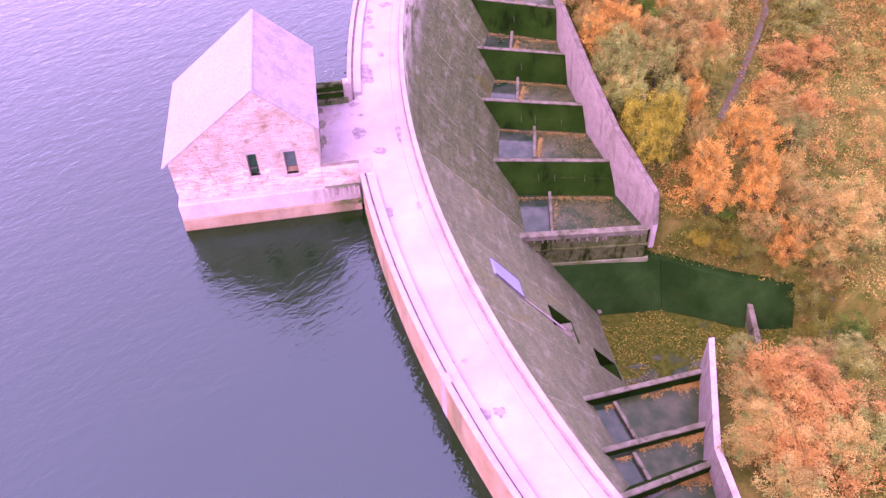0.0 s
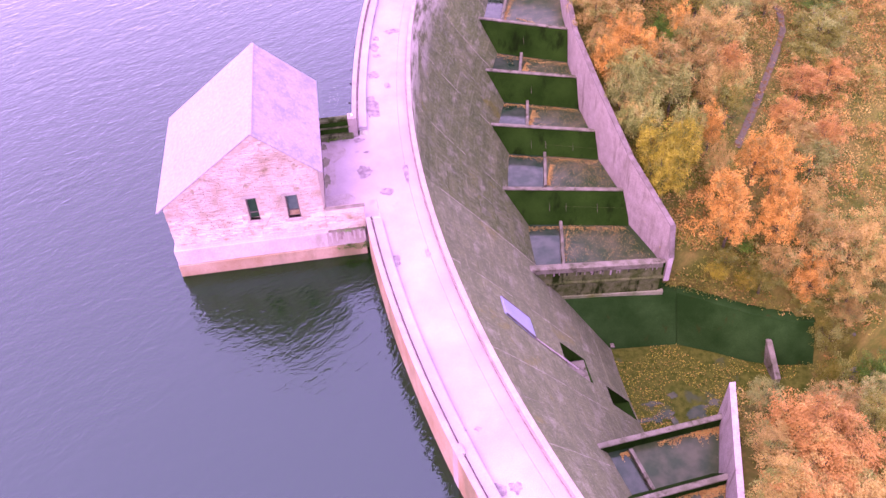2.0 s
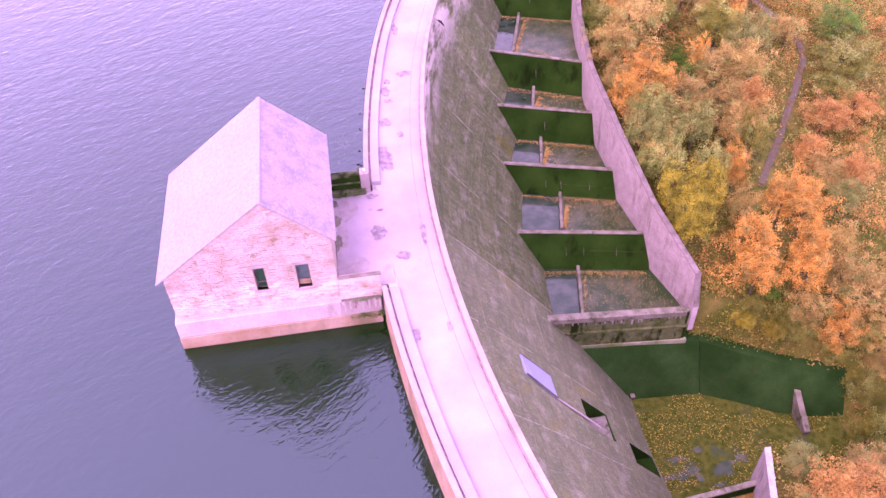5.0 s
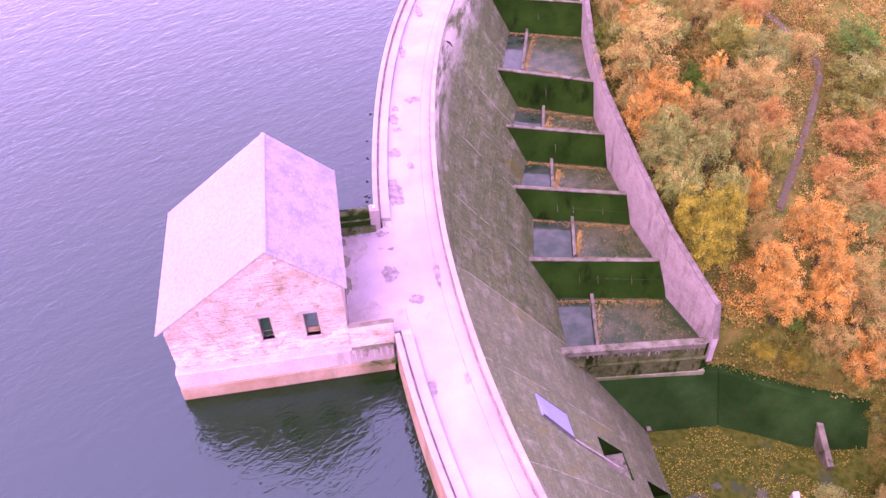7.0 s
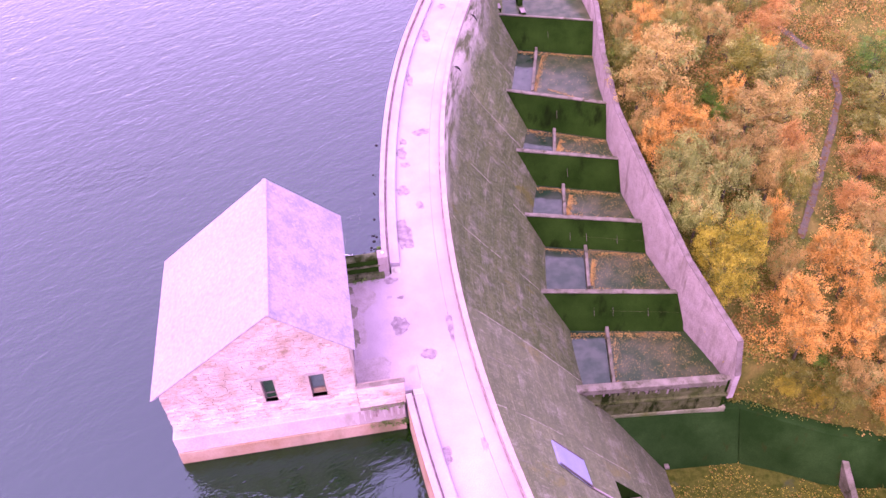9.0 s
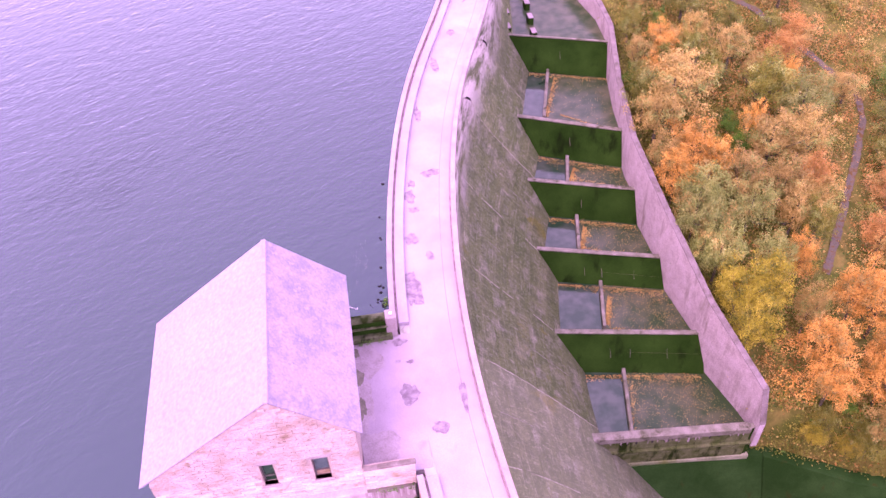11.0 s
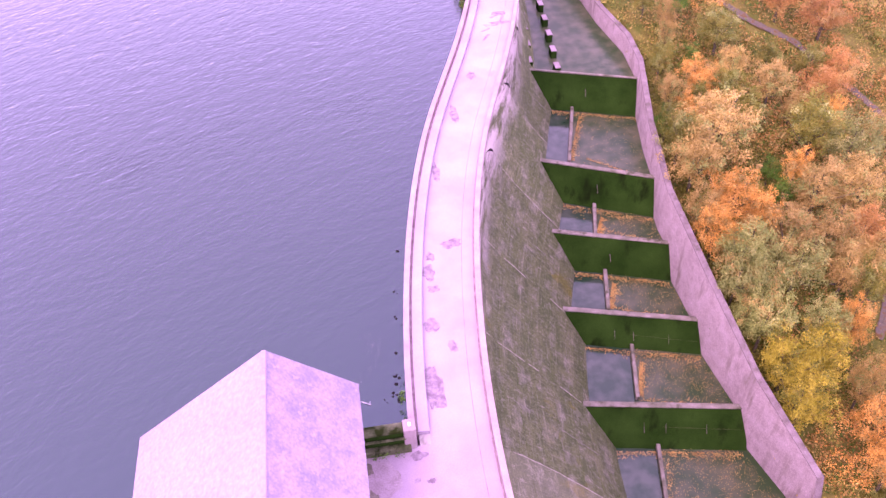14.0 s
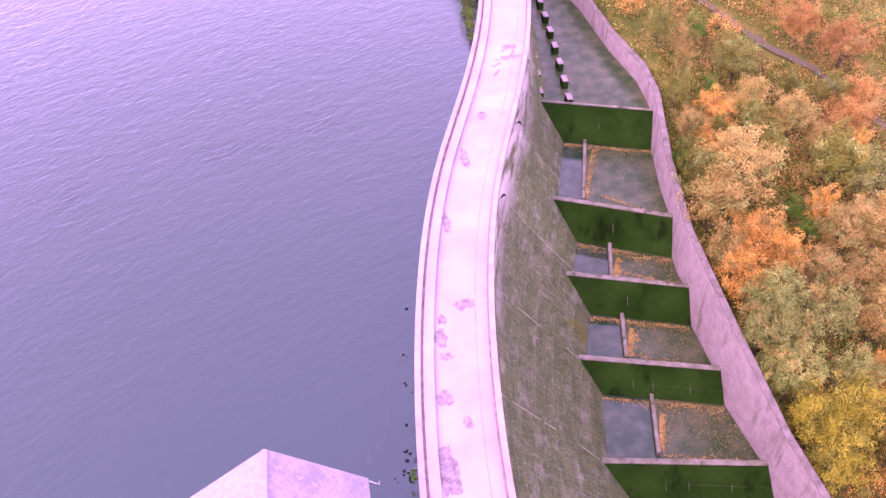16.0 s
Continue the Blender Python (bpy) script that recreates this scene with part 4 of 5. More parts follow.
bm = bmesh.new()
rows = [(3.35, -9.9), (1.72, -9.9), (1.1, -12.35), (3.1, -12.35)]
lo, hi = [bm.verts.new(on_face(y, z, 0.02)) for y, z in rows], [bm.verts.new(on_face(y, z, 0.16)) for y, z in rows]
bm.faces.new(hi), bm.faces.new(lo[::-1])
for i in range(4):
    bm.faces.new((lo[i], lo[(i + 1) % 4], hi[(i + 1) % 4], hi[i]))
bmesh.ops.recalc_face_normals(bm, faces=bm.faces)
part("sheet", bm, M_METAL, cover)
for ya, za, yb, zb in ((1.72, -9.9, 1.1, -12.35), (3.35, -9.9, 3.1, -12.35)):
    pa, pb = Vector(on_face(ya, za, 0.16)), Vector(on_face(yb, zb, 0.16))
    bm = bmesh.new()
    bmesh.ops.create_cone(bm, cap_ends=True, segments=8, radius1=0.05, radius2=0.05, depth=(pb - pa).length, matrix=Matrix.Translation((pa + pb) / 2) @ (pb - pa).to_track_quat("Z", "Y").to_matrix().to_4x4())
    part("edge_bar", bm, M_FRAME, cover)
pa, pb = Vector(on_face(1.1, -12.35, 0.1)), Vector(on_face(0.75, -16.4, 0.1))
bm = bmesh.new()
bmesh.ops.create_cone(bm, cap_ends=True, segments=8, radius1=0.06, radius2=0.06, depth=(pb - pa).length, matrix=Matrix.Translation((pa + pb) / 2) @ (pb - pa).to_track_quat("Z", "Y").to_matrix().to_4x4())
tagged(link("drain_pipe", bm, M_WALL), "thin pale drain pipe down the dam face", "pipe")


# ---- hillside ----
def hill(x, y):
    v = abs(y - 1.8)
    z = -10.6 - 0.2 * x + 0.27 * v
    z = max(z, -22.0 + 0.04 * v)
    z += 0.5 * noise.noise((x * 0.13, y * 0.13, 0)) + 1.2 * noise.noise((x * 0.04, y * 0.04, 3))
    return min(z, 30)


def side_x(y):
    rows = [(p[1], p[0]) for p, _ in SIDE]
    if y < rows[0][0]:
        if y > -4:
            return 26.9
        rows = [(p[1], p[0]) for p, _ in NEAR_SIDE]
        if y < rows[0][0]:
            return rows[0][1] + 0.45 * (rows[0][0] - y)
    for (ya, xa), (yb, xb) in zip(rows, rows[1:]):
        if y <= yb:
            return xa + (xb - xa) * (y - ya) / (yb - ya)
    return rows[-1][1] - 0.1 * (y - 72)


def side_top(y):
    rows = [(p[1], z) for p, z in (SIDE if y > 0 else NEAR_SIDE)]
    for (ya, za), (yb, zb) in zip(rows, rows[1:]):
        if ya <= y <= yb:
            return za + (zb - za) * (y - ya) / (yb - ya)
    return -3.4 if abs(y) > 40 else -12.0


def ground(x, y):
    if x < 16:
        shore = y - 57 - max(0, 14 - x) * 2.5
        return max(-26.0, min(6.0, 0.35 * shore)) if shore > -10 else -26.0
    if x < side_x(y) + 0.25:
        return -26.0
    z = hill(x, y)
    near = max(0.0, 1 - (x - side_x(y)) / 5)
    if y > 9.5:
        z = z * (1 - near) + near * min(z, side_top(y) - 0.5)
    if y < -4:
        z = z * (1 - near) + near * min(z, side_top(y) - 0.6)
    if -4 < y < 9.5:
        if y < 8.8 - max(0, x - 28.3) * 0.45 and x < 60:
            return -26.0 if x < 38 else -22.5
        rise = y - (8.8 - max(0, x - 28.3) * 0.45)
        z = min(z, -18.0 - 0.09 * (x - 28.3) + 1.3 * rise)
    return z


bm = bmesh.new()
xs = [-900, -400, -150, -60, -20, -5, 0, 3, 6, 8, 10, 12, 14] + [16 + 1.0 * i for i in range(60)] + [80, 86, 95, 110, 140, 200, 320, 600, 900]
ys = [-700, -400, -200, -120, -80, -60, -50] + [-44 + 1.0 * i for i in range(130)] + [90, 97, 108, 125, 150, 200, 300, 500, 900]
grid = [[bm.verts.new((x, y, ground(x, y))) for x in xs] for y in ys]
for j in range(len(ys) - 1):
    for i in range(len(xs) - 1):
        bm.faces.new((grid[j][i], grid[j][i + 1], grid[j + 1][i + 1], grid[j + 1][i]))
tagged(link("ground", bm, M_GROUND, smooth=True), "wooded autumn hillside below the dam", "ground", kind="structure")


def track(points, wide, name, label):
    bm = bmesh.new()
    rows = []
    for k in range(len(points) - 1):
        p, q = Vector(points[k]), Vector(points[k + 1])
        n = Vector((-(q - p).y, (q - p).x)).normalized() * wide / 2
        for i in range(21 if k == len(points) - 2 else 20):
            c = p.lerp(q, i / 20)
            w = 1 + 0.45 * noise.noise((c.x * 0.9, c.y * 0.9, 7)) + 0.3 * noise.noise((c.x * 2.6, c.y * 2.6, 3))
            rows.append([bm.verts.new((c.x + n.x * e * w, c.y + n.y * e * w, max(ground(c.x + n.x * e * w, c.y + n.y * e * w), ground(c.x, c.y)) + 0.12)) for e in (-1, 0, 1)])
    for a, b in zip(rows, rows[1:]):
        for i in range(2):
            bm.faces.new((a[i], a[i + 1], b[i + 1], b[i]))
    bmesh.ops.recalc_face_normals(bm, faces=bm.faces)
    return tagged(link(name, bm, M_PATH), label, "path", kind="structure")


TRACKS = [[(36.3, 18.6), (39.9, 23.4), (43.9, 29.1), (46.6, 33.2), (47.3, 35.9)], [(33.0, 53.0), (35.8, 50.5), (38.6, 47.6), (41.5, 45.2), (45.0, 40.5), (47.3, 35.9)]]
track(TRACKS[0], 0.6, "path", "narrow pale footpath between the trees")
track(TRACKS[1], 0.7, "path", "pale track crossing the far hillside")


# ---- foliage ----
def leaf_material(name, a, b, c):
    m = bpy.data.materials.new(name)
    m.use_nodes = True
    n, l = m.node_tree.nodes, m.node_tree.links
    bs = n["Principled BSDF"]
    bs.inputs["Roughness"].default_value = 0.6
    bs.inputs["Specular IOR Level"].default_value = 0.25
    geo, info = n.new("ShaderNodeNewGeometry"), n.new("ShaderNodeObjectInfo")
    r = n.new("ShaderNodeValToRGB")
    r.color_ramp.elements[0].color, r.color_ramp.elements[1].color = (*a, 1), (*c, 1)
    e = r.color_ramp.elements.new(0.5)
    e.color = (*b, 1)
    t = n.new("ShaderNodeTexNoise")
    t.inputs["Scale"].default_value = 1.1
    l.new(geo.outputs["Position"], t.inputs[0])
    mx = n.new("ShaderNodeMath")
    mx.operation = "MULTIPLY_ADD"
    mx.inputs[1].default_value = 0.34
    l.new(geo.outputs["Random Per Island"], mx.inputs[0])
    sh = n.new("ShaderNodeMapRange")
    sh.inputs[1].default_value, sh.inputs[2].default_value, sh.inputs[3].default_value, sh.inputs[4].default_value = 0.3, 0.7, 0.0, 0.66
    l.new(t.outputs[0], sh.inputs[0])
    l.new(sh.outputs[0], mx.inputs[2])
    l.new(mx.outputs[0], r.inputs[0])
    h = n.new("ShaderNodeHueSaturation")
    v = n.new("ShaderNodeMapRange")
    v.inputs[3].default_value, v.inputs[4].default_value = 0.8, 1.2
    l.new(info.outputs["Random"], v.inputs[0])
    l.new(v.outputs[0], h.inputs["Value"])
    l.new(r.outputs[0], h.inputs["Color"])
    l.new(h.outputs[0], bs.inputs["Base Color"])
    tr = n.new("ShaderNodeBsdfTranslucent")
    l.new(h.outputs[0], tr.inputs[0])
    ms = n.new("ShaderNodeMixShader")
    ms.inputs[0].default_value = 0.28
    l.new(bs.outputs[0], ms.inputs[1])
    l.new(tr.outputs[0], ms.inputs[2])
    l.new(ms.outputs[0], n["Material Output"].inputs[0])
    return m


LEAVES = {
    "yellow_green": leaf_material("yellow_green_leaves", (0.068, 0.085, 0.00424), (0.226, 0.233, 0.0113), (0.391, 0.354, 0.0283)),
    "orange": leaf_material("orange_leaves", (0.186, 0.108, 0.00927), (0.479, 0.269, 0.0343), (0.644, 0.412, 0.0838)),
    "russet": leaf_material("russet_leaves", (0.118, 0.0672, 0.00896), (0.302, 0.168, 0.0291), (0.437, 0.274, 0.0616)),
    "grey_green": leaf_material("grey_green_leaves", (0.0448, 0.0896, 0.0112), (0.157, 0.23, 0.0426), (0.336, 0.381, 0.101)),
    "buff": leaf_material("buff_pink_leaves", (0.0952, 0.0874, 0.0146), (0.269, 0.218, 0.0426), (0.426, 0.336, 0.084)),
    "green": leaf_material("dark_green_leaves", (0.00781, 0.043, 0.00289), (0.0282, 0.134, 0.00811), (0.0815, 0.253, 0.0184)),
    "olive": leaf_material("olive_leaves", (0.0379, 0.0608, 0.00435), (0.12, 0.153, 0.0137), (0.225, 0.223, 0.0302)),
}
WORDS = {"yellow_green": "yellow-green", "orange": "bright orange", "russet": "russet red", "grey_green": "grey-green", "buff": "thinning buff-pink", "green": "dark green", "olive": "olive-brown"}


def leaf_cloud(centres, per, spread, size, rng, flat=0.75):
    """Small four-cornered leaves scattered in clumps round the centres."""
    nc = len(centres)
    n = nc * per
    c = np.repeat(np.array(centres), per, axis=0)
    p = c + np.clip(rng.normal(0, 1, (n, 3)), -1.8, 1.8) * np.array([spread, spread, spread * flat])
    nrm = rng.normal(0, 1, (n, 3)) * 0.8 + np.array([0, 0, 0.8])
    nrm /= np.linalg.norm(nrm, axis=1)[:, None]
    u = np.cross(nrm, rng.normal(0, 1, (n, 3)))
    u /= np.linalg.norm(u, axis=1)[:, None]
    v = np.cross(nrm, u)
    sz = (size * rng.uniform(0.6, 1.35, n))[:, None]
    verts = np.stack([p - u * sz * 0.5, p - v * sz * 0.32, p + u * sz * 0.5, p + v * sz * 0.32], 1).reshape(-1, 3)
    faces = np.arange(4 * n).reshape(-1, 4)
    return verts, faces


def leaf_mesh(name, verts, faces, mat):
    me = bpy.data.meshes.new(name)
    me.from_pydata(verts.tolist(), [], faces.tolist())
    me.materials.append(mat)
    return me


PARTNER = {"yellow_green": "olive", "orange": "buff", "russet": "buff", "grey_green": "buff", "buff": "grey_green", "green": "olive", "olive": "grey_green"}


def limb(bm, pts, r0, r1, seg=6):
    rings = []
    for i, p in enumerate(pts):
        q = pts[min(i + 1, len(pts) - 1)] - pts[max(i - 1, 0)]
        m = q.to_track_quat("Z", "Y").to_matrix()
        r = r0 + (r1 - r0) * i / (len(pts) - 1)
        rings.append([bm.verts.new(p + m @ Vector((r * math.cos(math.tau * k / seg), r * math.sin(math.tau * k / seg), 0))) for k in range(seg)])
    for a, b in zip(rings, rings[1:]):
        for k in range(seg):
            bm.faces.new((a[k], a[(k + 1) % seg], b[(k + 1) % seg], b[k]))
    bm.faces.new(rings[0][::-1]), bm.faces.new(rings[-1])


def make_tree(kind, seed, radius, height, clumps, per, size, dense=1.0):
    """A tree at the origin: tapered trunk with limbs, and an uneven crown of small leaves in clumps."""
    rng, rd = np.random.default_rng(seed), random.Random(seed)
    tree = tagged(empty("tree"), f"broadleaved tree with {WORDS[kind]} autumn leaves on the slope", "tree", "trees of the wood")
    mid = height - radius * 0.85
    centres = []
    while len(centres) < clumps:
        d = rng.normal(0, 1, 3)
        d /= np.linalg.norm(d)
        bulge = 0.8 + 0.75 * noise.noise((d[0] * 1.9 + seed, d[1] * 1.9, d[2] * 1.9)) + 0.1 * rng.normal()
        r = radius * bulge * (0.55 + 0.45 * rng.random() ** 0.5)
        c = d * r
        c[2] *= 0.85
        if c[2] < -0.6 * radius:
            continue
        centres.append(c + np.array([0, 0, mid]))
    bm = bmesh.new()
    lean = Vector((rd.uniform(-0.3, 0.3), rd.uniform(-0.3, 0.3), 0))
    top = Vector((0, 0, mid + radius * 0.35)) + lean
    limb(bm, [Vector((0, 0, -0.6)), Vector((0, 0, mid * 0.4)) + lean * 0.3, Vector((0, 0, mid * 0.75)) + lean * 0.8, top], 0.055 * radius + 0.06, 0.03, 8)
    for c in centres[::max(1, clumps // 14)]:
        base = Vector((0, 0, mid * rd.uniform(0.45, 0.85))) + lean * 0.6
        tip = Vector(c)
        limb(bm, [base, base.lerp(tip, 0.5) + Vector((0, 0, -0.15 * radius)), tip], 0.02 * radius + 0.025, 0.012, 5)
    part("trunk", bm, M_BARK, tree)
    verts, faces = leaf_cloud(centres, per, radius * 0.083 / dense, size, rng)
    me = leaf_mesh("crown", verts, faces, LEAVES[kind])
    me.materials.append(LEAVES[PARTNER[kind]])
    turned = [noise.noise(Vector(c) * 0.8 + Vector((seed, 0, 0))) > 0.22 for c in centres]
    me.polygons.foreach_set("material_index", np.repeat(np.array(turned, dtype=np.int32), per))
    ob = new("crown", me)
    ob.parent = tree
    return tree


# weeds along the landing walls
rng = np.random.default_rng(4)
tufts = [(2.9 + 1.9 * u, -0.5, 0.3 + 0.35 * v) for u, v in rng.random((16, 2))] + [(2.85 + 1.9 * u, -0.46, 1.66) for u in rng.random(7)] + [(2.9 + 1.8 * u, 6.75, 2.1) for u in rng.random(6)]
verts, faces = leaf_cloud(tufts, 34, 0.085, 0.06, rng)
tagged(new("weeds", leaf_mesh("weeds", verts, faces, LEAVES["green"])), "dark green weeds rooted along the landing walls", "weeds", kind="stuff")

NEAR_TREES = {}
FAR_TREES = {}
for i, kd in enumerate(LEAVES):
    NEAR_TREES[kd] = [make_tree(kd, 100 + 10 * i + j, 3.0, 6.5, 210, 46, 0.155) for j in range(2)]
    FAR_TREES[kd] = [make_tree(kd, 500 + 10 * i, 2.6, 5.5, 120, 40, 0.14)]
used = set()


def plant(store, kd, x, y, top, r, base_r, base_h, rd):
    """Stand a tree so that its crown tops out at the given height; the first of each kind is the original."""
    src = store[kd][rd.randrange(len(store[kd]))]
    g = ground(x, y)
    k = r / base_r
    kz = max(0.3, min(1.9, (top - g) / base_h))
    m = pose(x, y, g, 0, 0, rd.uniform(0, 360))
    sc = Matrix.Diagonal((k, k, kz if top is not None else k, 1))
    ob = src
    if src.name in used:
        ob = copy_thing(src, m)
    used.add(src.name)
    ob.matrix_basis = m @ sc
    return ob


rd = random.Random(3)
# the trees that stand out singly, stand by stand: x, y, crown top, radius
STANDS = []


def stand(kind, *rows):
    STANDS.extend((kind, *row) for row in rows)


stand("buff", (30.4, -14.0, -9.6, 2.0), (24.0, -13.7, -8.6, 1.3), (25.9, -12.4, -8.6, 1.9), (26.5, -9.5, -9.9, 1.6), (32.5, -5.3, -13.2, 1.1), (34.8, -5.1, -14.0, 1.4),
      (40.3, 3.8, -16.5, 1.4), (40.2, 4.4, -13.3, 1.5), (42.8, 6.1, -12.5, 2.3), (35.3, 6.8, -12.4, 1.6), (39.2, 7.6, -11.7, 2.3))
stand("buff", (42.2, 8.4, -12.1, 2.1), (45.0, 8.9, -12.4, 2.1), (38.4, 9.0, -11.3, 1.6), (39.5, 11.5, -10.8, 1.7), (32.3, 14.2, -8.2, 1.2), (41.6, 18.1, -10.6, 1.7),
      (34.3, 21.5, -6.4, 1.6), (36.8, 22.6, -6.9, 1.6), (34.3, 23.8, -5.6, 1.8), (31.1, 23.9, -5.0, 2.0), (25.8, 26.2, -4.2, 1.2))
stand("buff", (35.0, 27.7, -4.8, 2.2), (37.8, 28.0, -5.2, 2.2), (26.7, 30.0, -2.7, 2.1), (28.9, 32.3, -2.0, 2.9), (44.9, 34.5, -7.2, 1.7), (30.1, 34.9, -3.8, 1.4),
      (36.8, 36.1, -5.2, 1.0), (27.5, 37.3, -3.1, 1.2), (35.9, 38.2, -3.9, 1.8), (33.4, 40.1, -3.4, 1.3), (28.9, 43.1, -2.1, 0.9), (29.6, 45.2, -1.5, 1.0))
stand("olive", (32.6, -12.2, -10.8, 1.7), (35.2, -7.7, -12.2, 1.8), (37.6, -0.9, -16.4, 1.5), (42.4, 4.8, -15.5, 1.6), (37.2, 5.1, -16.3, 1.1), (39.3, 5.2, -15.1, 1.5),
      (35.0, 7.0, -14.6, 1.4), (32.0, 8.8, -14.1, 1.0), (35.7, 20.6, -7.0, 1.4), (46.6, 27.7, -9.2, 2.1), (48.9, 30.7, -7.9, 3.3))
stand("olive", (26.4, 32.3, -2.5, 1.6), (37.3, 33.2, -4.0, 2.3), (26.5, 34.9, -3.6, 1.1), (33.0, 35.4, -4.3, 1.3), (29.5, 37.1, -3.8, 0.8), (32.4, 37.9, -3.7, 1.3),
      (27.7, 40.6, -2.4, 1.1), (40.6, 41.0, -4.7, 1.4), (37.0, 41.3, -4.1, 1.2), (33.7, 44.0, -2.3, 2.1), (28.3, 46.8, -0.7, 1.1))
stand("orange", (37.3, 5.5, -13.0, 1.7), (35.7, 9.4, -10.5, 1.8), (31.9, 9.5, -9.8, 1.8), (36.8, 11.1, -9.8, 1.7), (32.4, 11.6, -8.6, 1.9), (37.5, 14.1, -8.7, 2.0),
      (36.2, 15.1, -8.0, 1.7), (33.2, 17.9, -7.2, 1.1), (26.3, 24.6, -4.2, 1.5), (29.9, 25.8, -4.8, 1.4), (28.2, 26.9, -3.8, 1.9), (34.3, 29.8, -5.1, 1.1),
      (28.4, 34.3, -3.8, 1.2), (28.2, 36.1, -3.8, 0.7), (40.5, 36.1, -6.1, 0.8), (30.1, 38.7, -3.1, 1.5))
stand("grey_green", (28.5, -5.1, -12.1, 1.3), (37.6, -4.5, -15.1, 1.3), (42.1, 16.3, -11.1, 1.7), (31.2, 17.9, -6.8, 1.5), (27.3, 18.3, -5.9, 1.7), (26.4, 19.1, -7.0, 1.3),
      (28.0, 20.7, -5.6, 1.7), (26.4, 21.0, -5.0, 1.7), (31.2, 22.1, -5.8, 1.8), (27.5, 22.8, -4.6, 2.0), (39.4, 31.8, -4.6, 2.3))
stand("russet", (26.6, -14.0, -8.5, 2.1), (28.9, -11.3, -9.4, 2.2), (31.8, -10.8, -10.4, 2.3), (31.2, -8.7, -10.4, 2.4), (28.7, -8.6, -9.4, 2.3), (43.9, 18.6, -10.7, 2.0),
      (41.2, 20.4, -9.7, 1.9), (36.6, 24.3, -6.0, 1.9), (44.4, 24.6, -9.3, 2.3), (47.8, 25.8, -9.8, 2.1), (40.3, 38.3, -4.9, 1.9), (42.5, 40.1, -4.7, 2.2),
      (43.5, 45.4, -3.0, 2.3), (40.6, 47.7, -2.2, 2.0))
stand("green", (40.6, -0.5, -17.9, 1.6), (33.3, 9.4, -13.3, 1.0), (33.3, 28.9, -6.9, 1.0), (33.0, 30.8, -6.6, 0.9), (26.0, 34.6, -4.0, 0.7), (50.8, 35.6, -7.7, 2.6),
      (30.3, 40.9, -3.2, 0.8), (31.1, 46.7, -1.5, 1.0))
stand("yellow_green", (33.3, 7.2, -15.6, 1.0), (31.4, 8.2, -15.1, 1.0), (27.8, 13.3, -7.4, 1.8), (27.7, 15.6, -6.7, 1.8), (30.1, 15.9, -7.1, 1.7), (38.0, 34.7, -5.6, 1.3))
stand("buff", (25.6, -16.4, -8.4, 1.9), (26.2, -24.6, -6.4, 2.4), (27.0, -13.0, -10.4, 2.4))
stand("russet", (25.9, -20.4, -7.6, 2.2), (29.8, -14.0, -10.4, 2.8), (37.0, -13.0, -11.5, 2.8))
stand("olive", (27.4, -29.0, -5.0, 2.4), (33.2, -14.4, -10.2, 2.8), (41.5, -6.0, -14.6, 2.4), (39.4, 3.6, -17.6, 1.7), (34.4, 6.9, -14.4, 1.6))
for kd, x, y, top, r in STANDS:
    plant(NEAR_TREES, kd, x, y, top, r, 3.0, 6.5, rd)
spots = [(x, y, r) for _, x, y, _, r in STANDS]


def near_track(x, y):
    return any((Vector((x, y)) - Vector(p).lerp(Vector(q), u / 8)).length < 0.7 for t in TRACKS for p, q in zip(t, t[1:]) for u in range(9))


KINDS = ["green", "olive", "grey_green", "olive", "buff", "olive", "russet", "buff", "russet", "orange"]


def kind_at(x, y):
    """Neighbouring trees tend to be of one kind."""
    v = 0.5 + 0.8 * noise.noise((x * 0.09, y * 0.09, 6.0)) + rd.uniform(-0.22, 0.22)
    return KINDS[max(0, min(9, int(v * 10)))]


tries, wood = 0, {kd: [] for kd in LEAVES}
g = np.random.default_rng(31)
while len(spots) < 560 and tries < 30000:
    tries += 1
    x, y = rd.uniform(24, 85), rd.uniform(-42, 105)
    r = rd.uniform(0.8, 2.1)
    if x < side_x(y) + 0.6 + r or (-4.5 < y < 9 and x < 41) or near_track(x, y):
        continue
    if any((x - a) ** 2 + (y - b) ** 2 < (0.55 * (r + c)) ** 2 for a, b, c in spots):
        continue
    spots.append((x, y, r))
    z, tall = ground(x, y), r * rd.uniform(0.8, 1.3)
    for _ in range(int(26 + 22 * r)):
        d = g.normal(0, 1, 3)
        d /= np.linalg.norm(d)
        q = r * (0.75 + 0.5 * noise.noise((d[0] * 1.7 + x, d[1] * 1.7, d[2] * 1.7 + y)))
        wood[kind_at(x, y)].append((x + d[0] * q, y + d[1] * q, z + tall * (0.55 + 0.75 * abs(d[2]))))
for kd, cs in ((k, c) for k, c in wood.items() if c):
    verts, faces = leaf_cloud(cs, 18, 0.17, 0.12, g)
    tagged(new("woodland", leaf_mesh("woodland", verts, faces, LEAVES[kd])), f"low far wood and bushes with {WORDS[kd]} autumn leaves", "woods", kind="stuff")
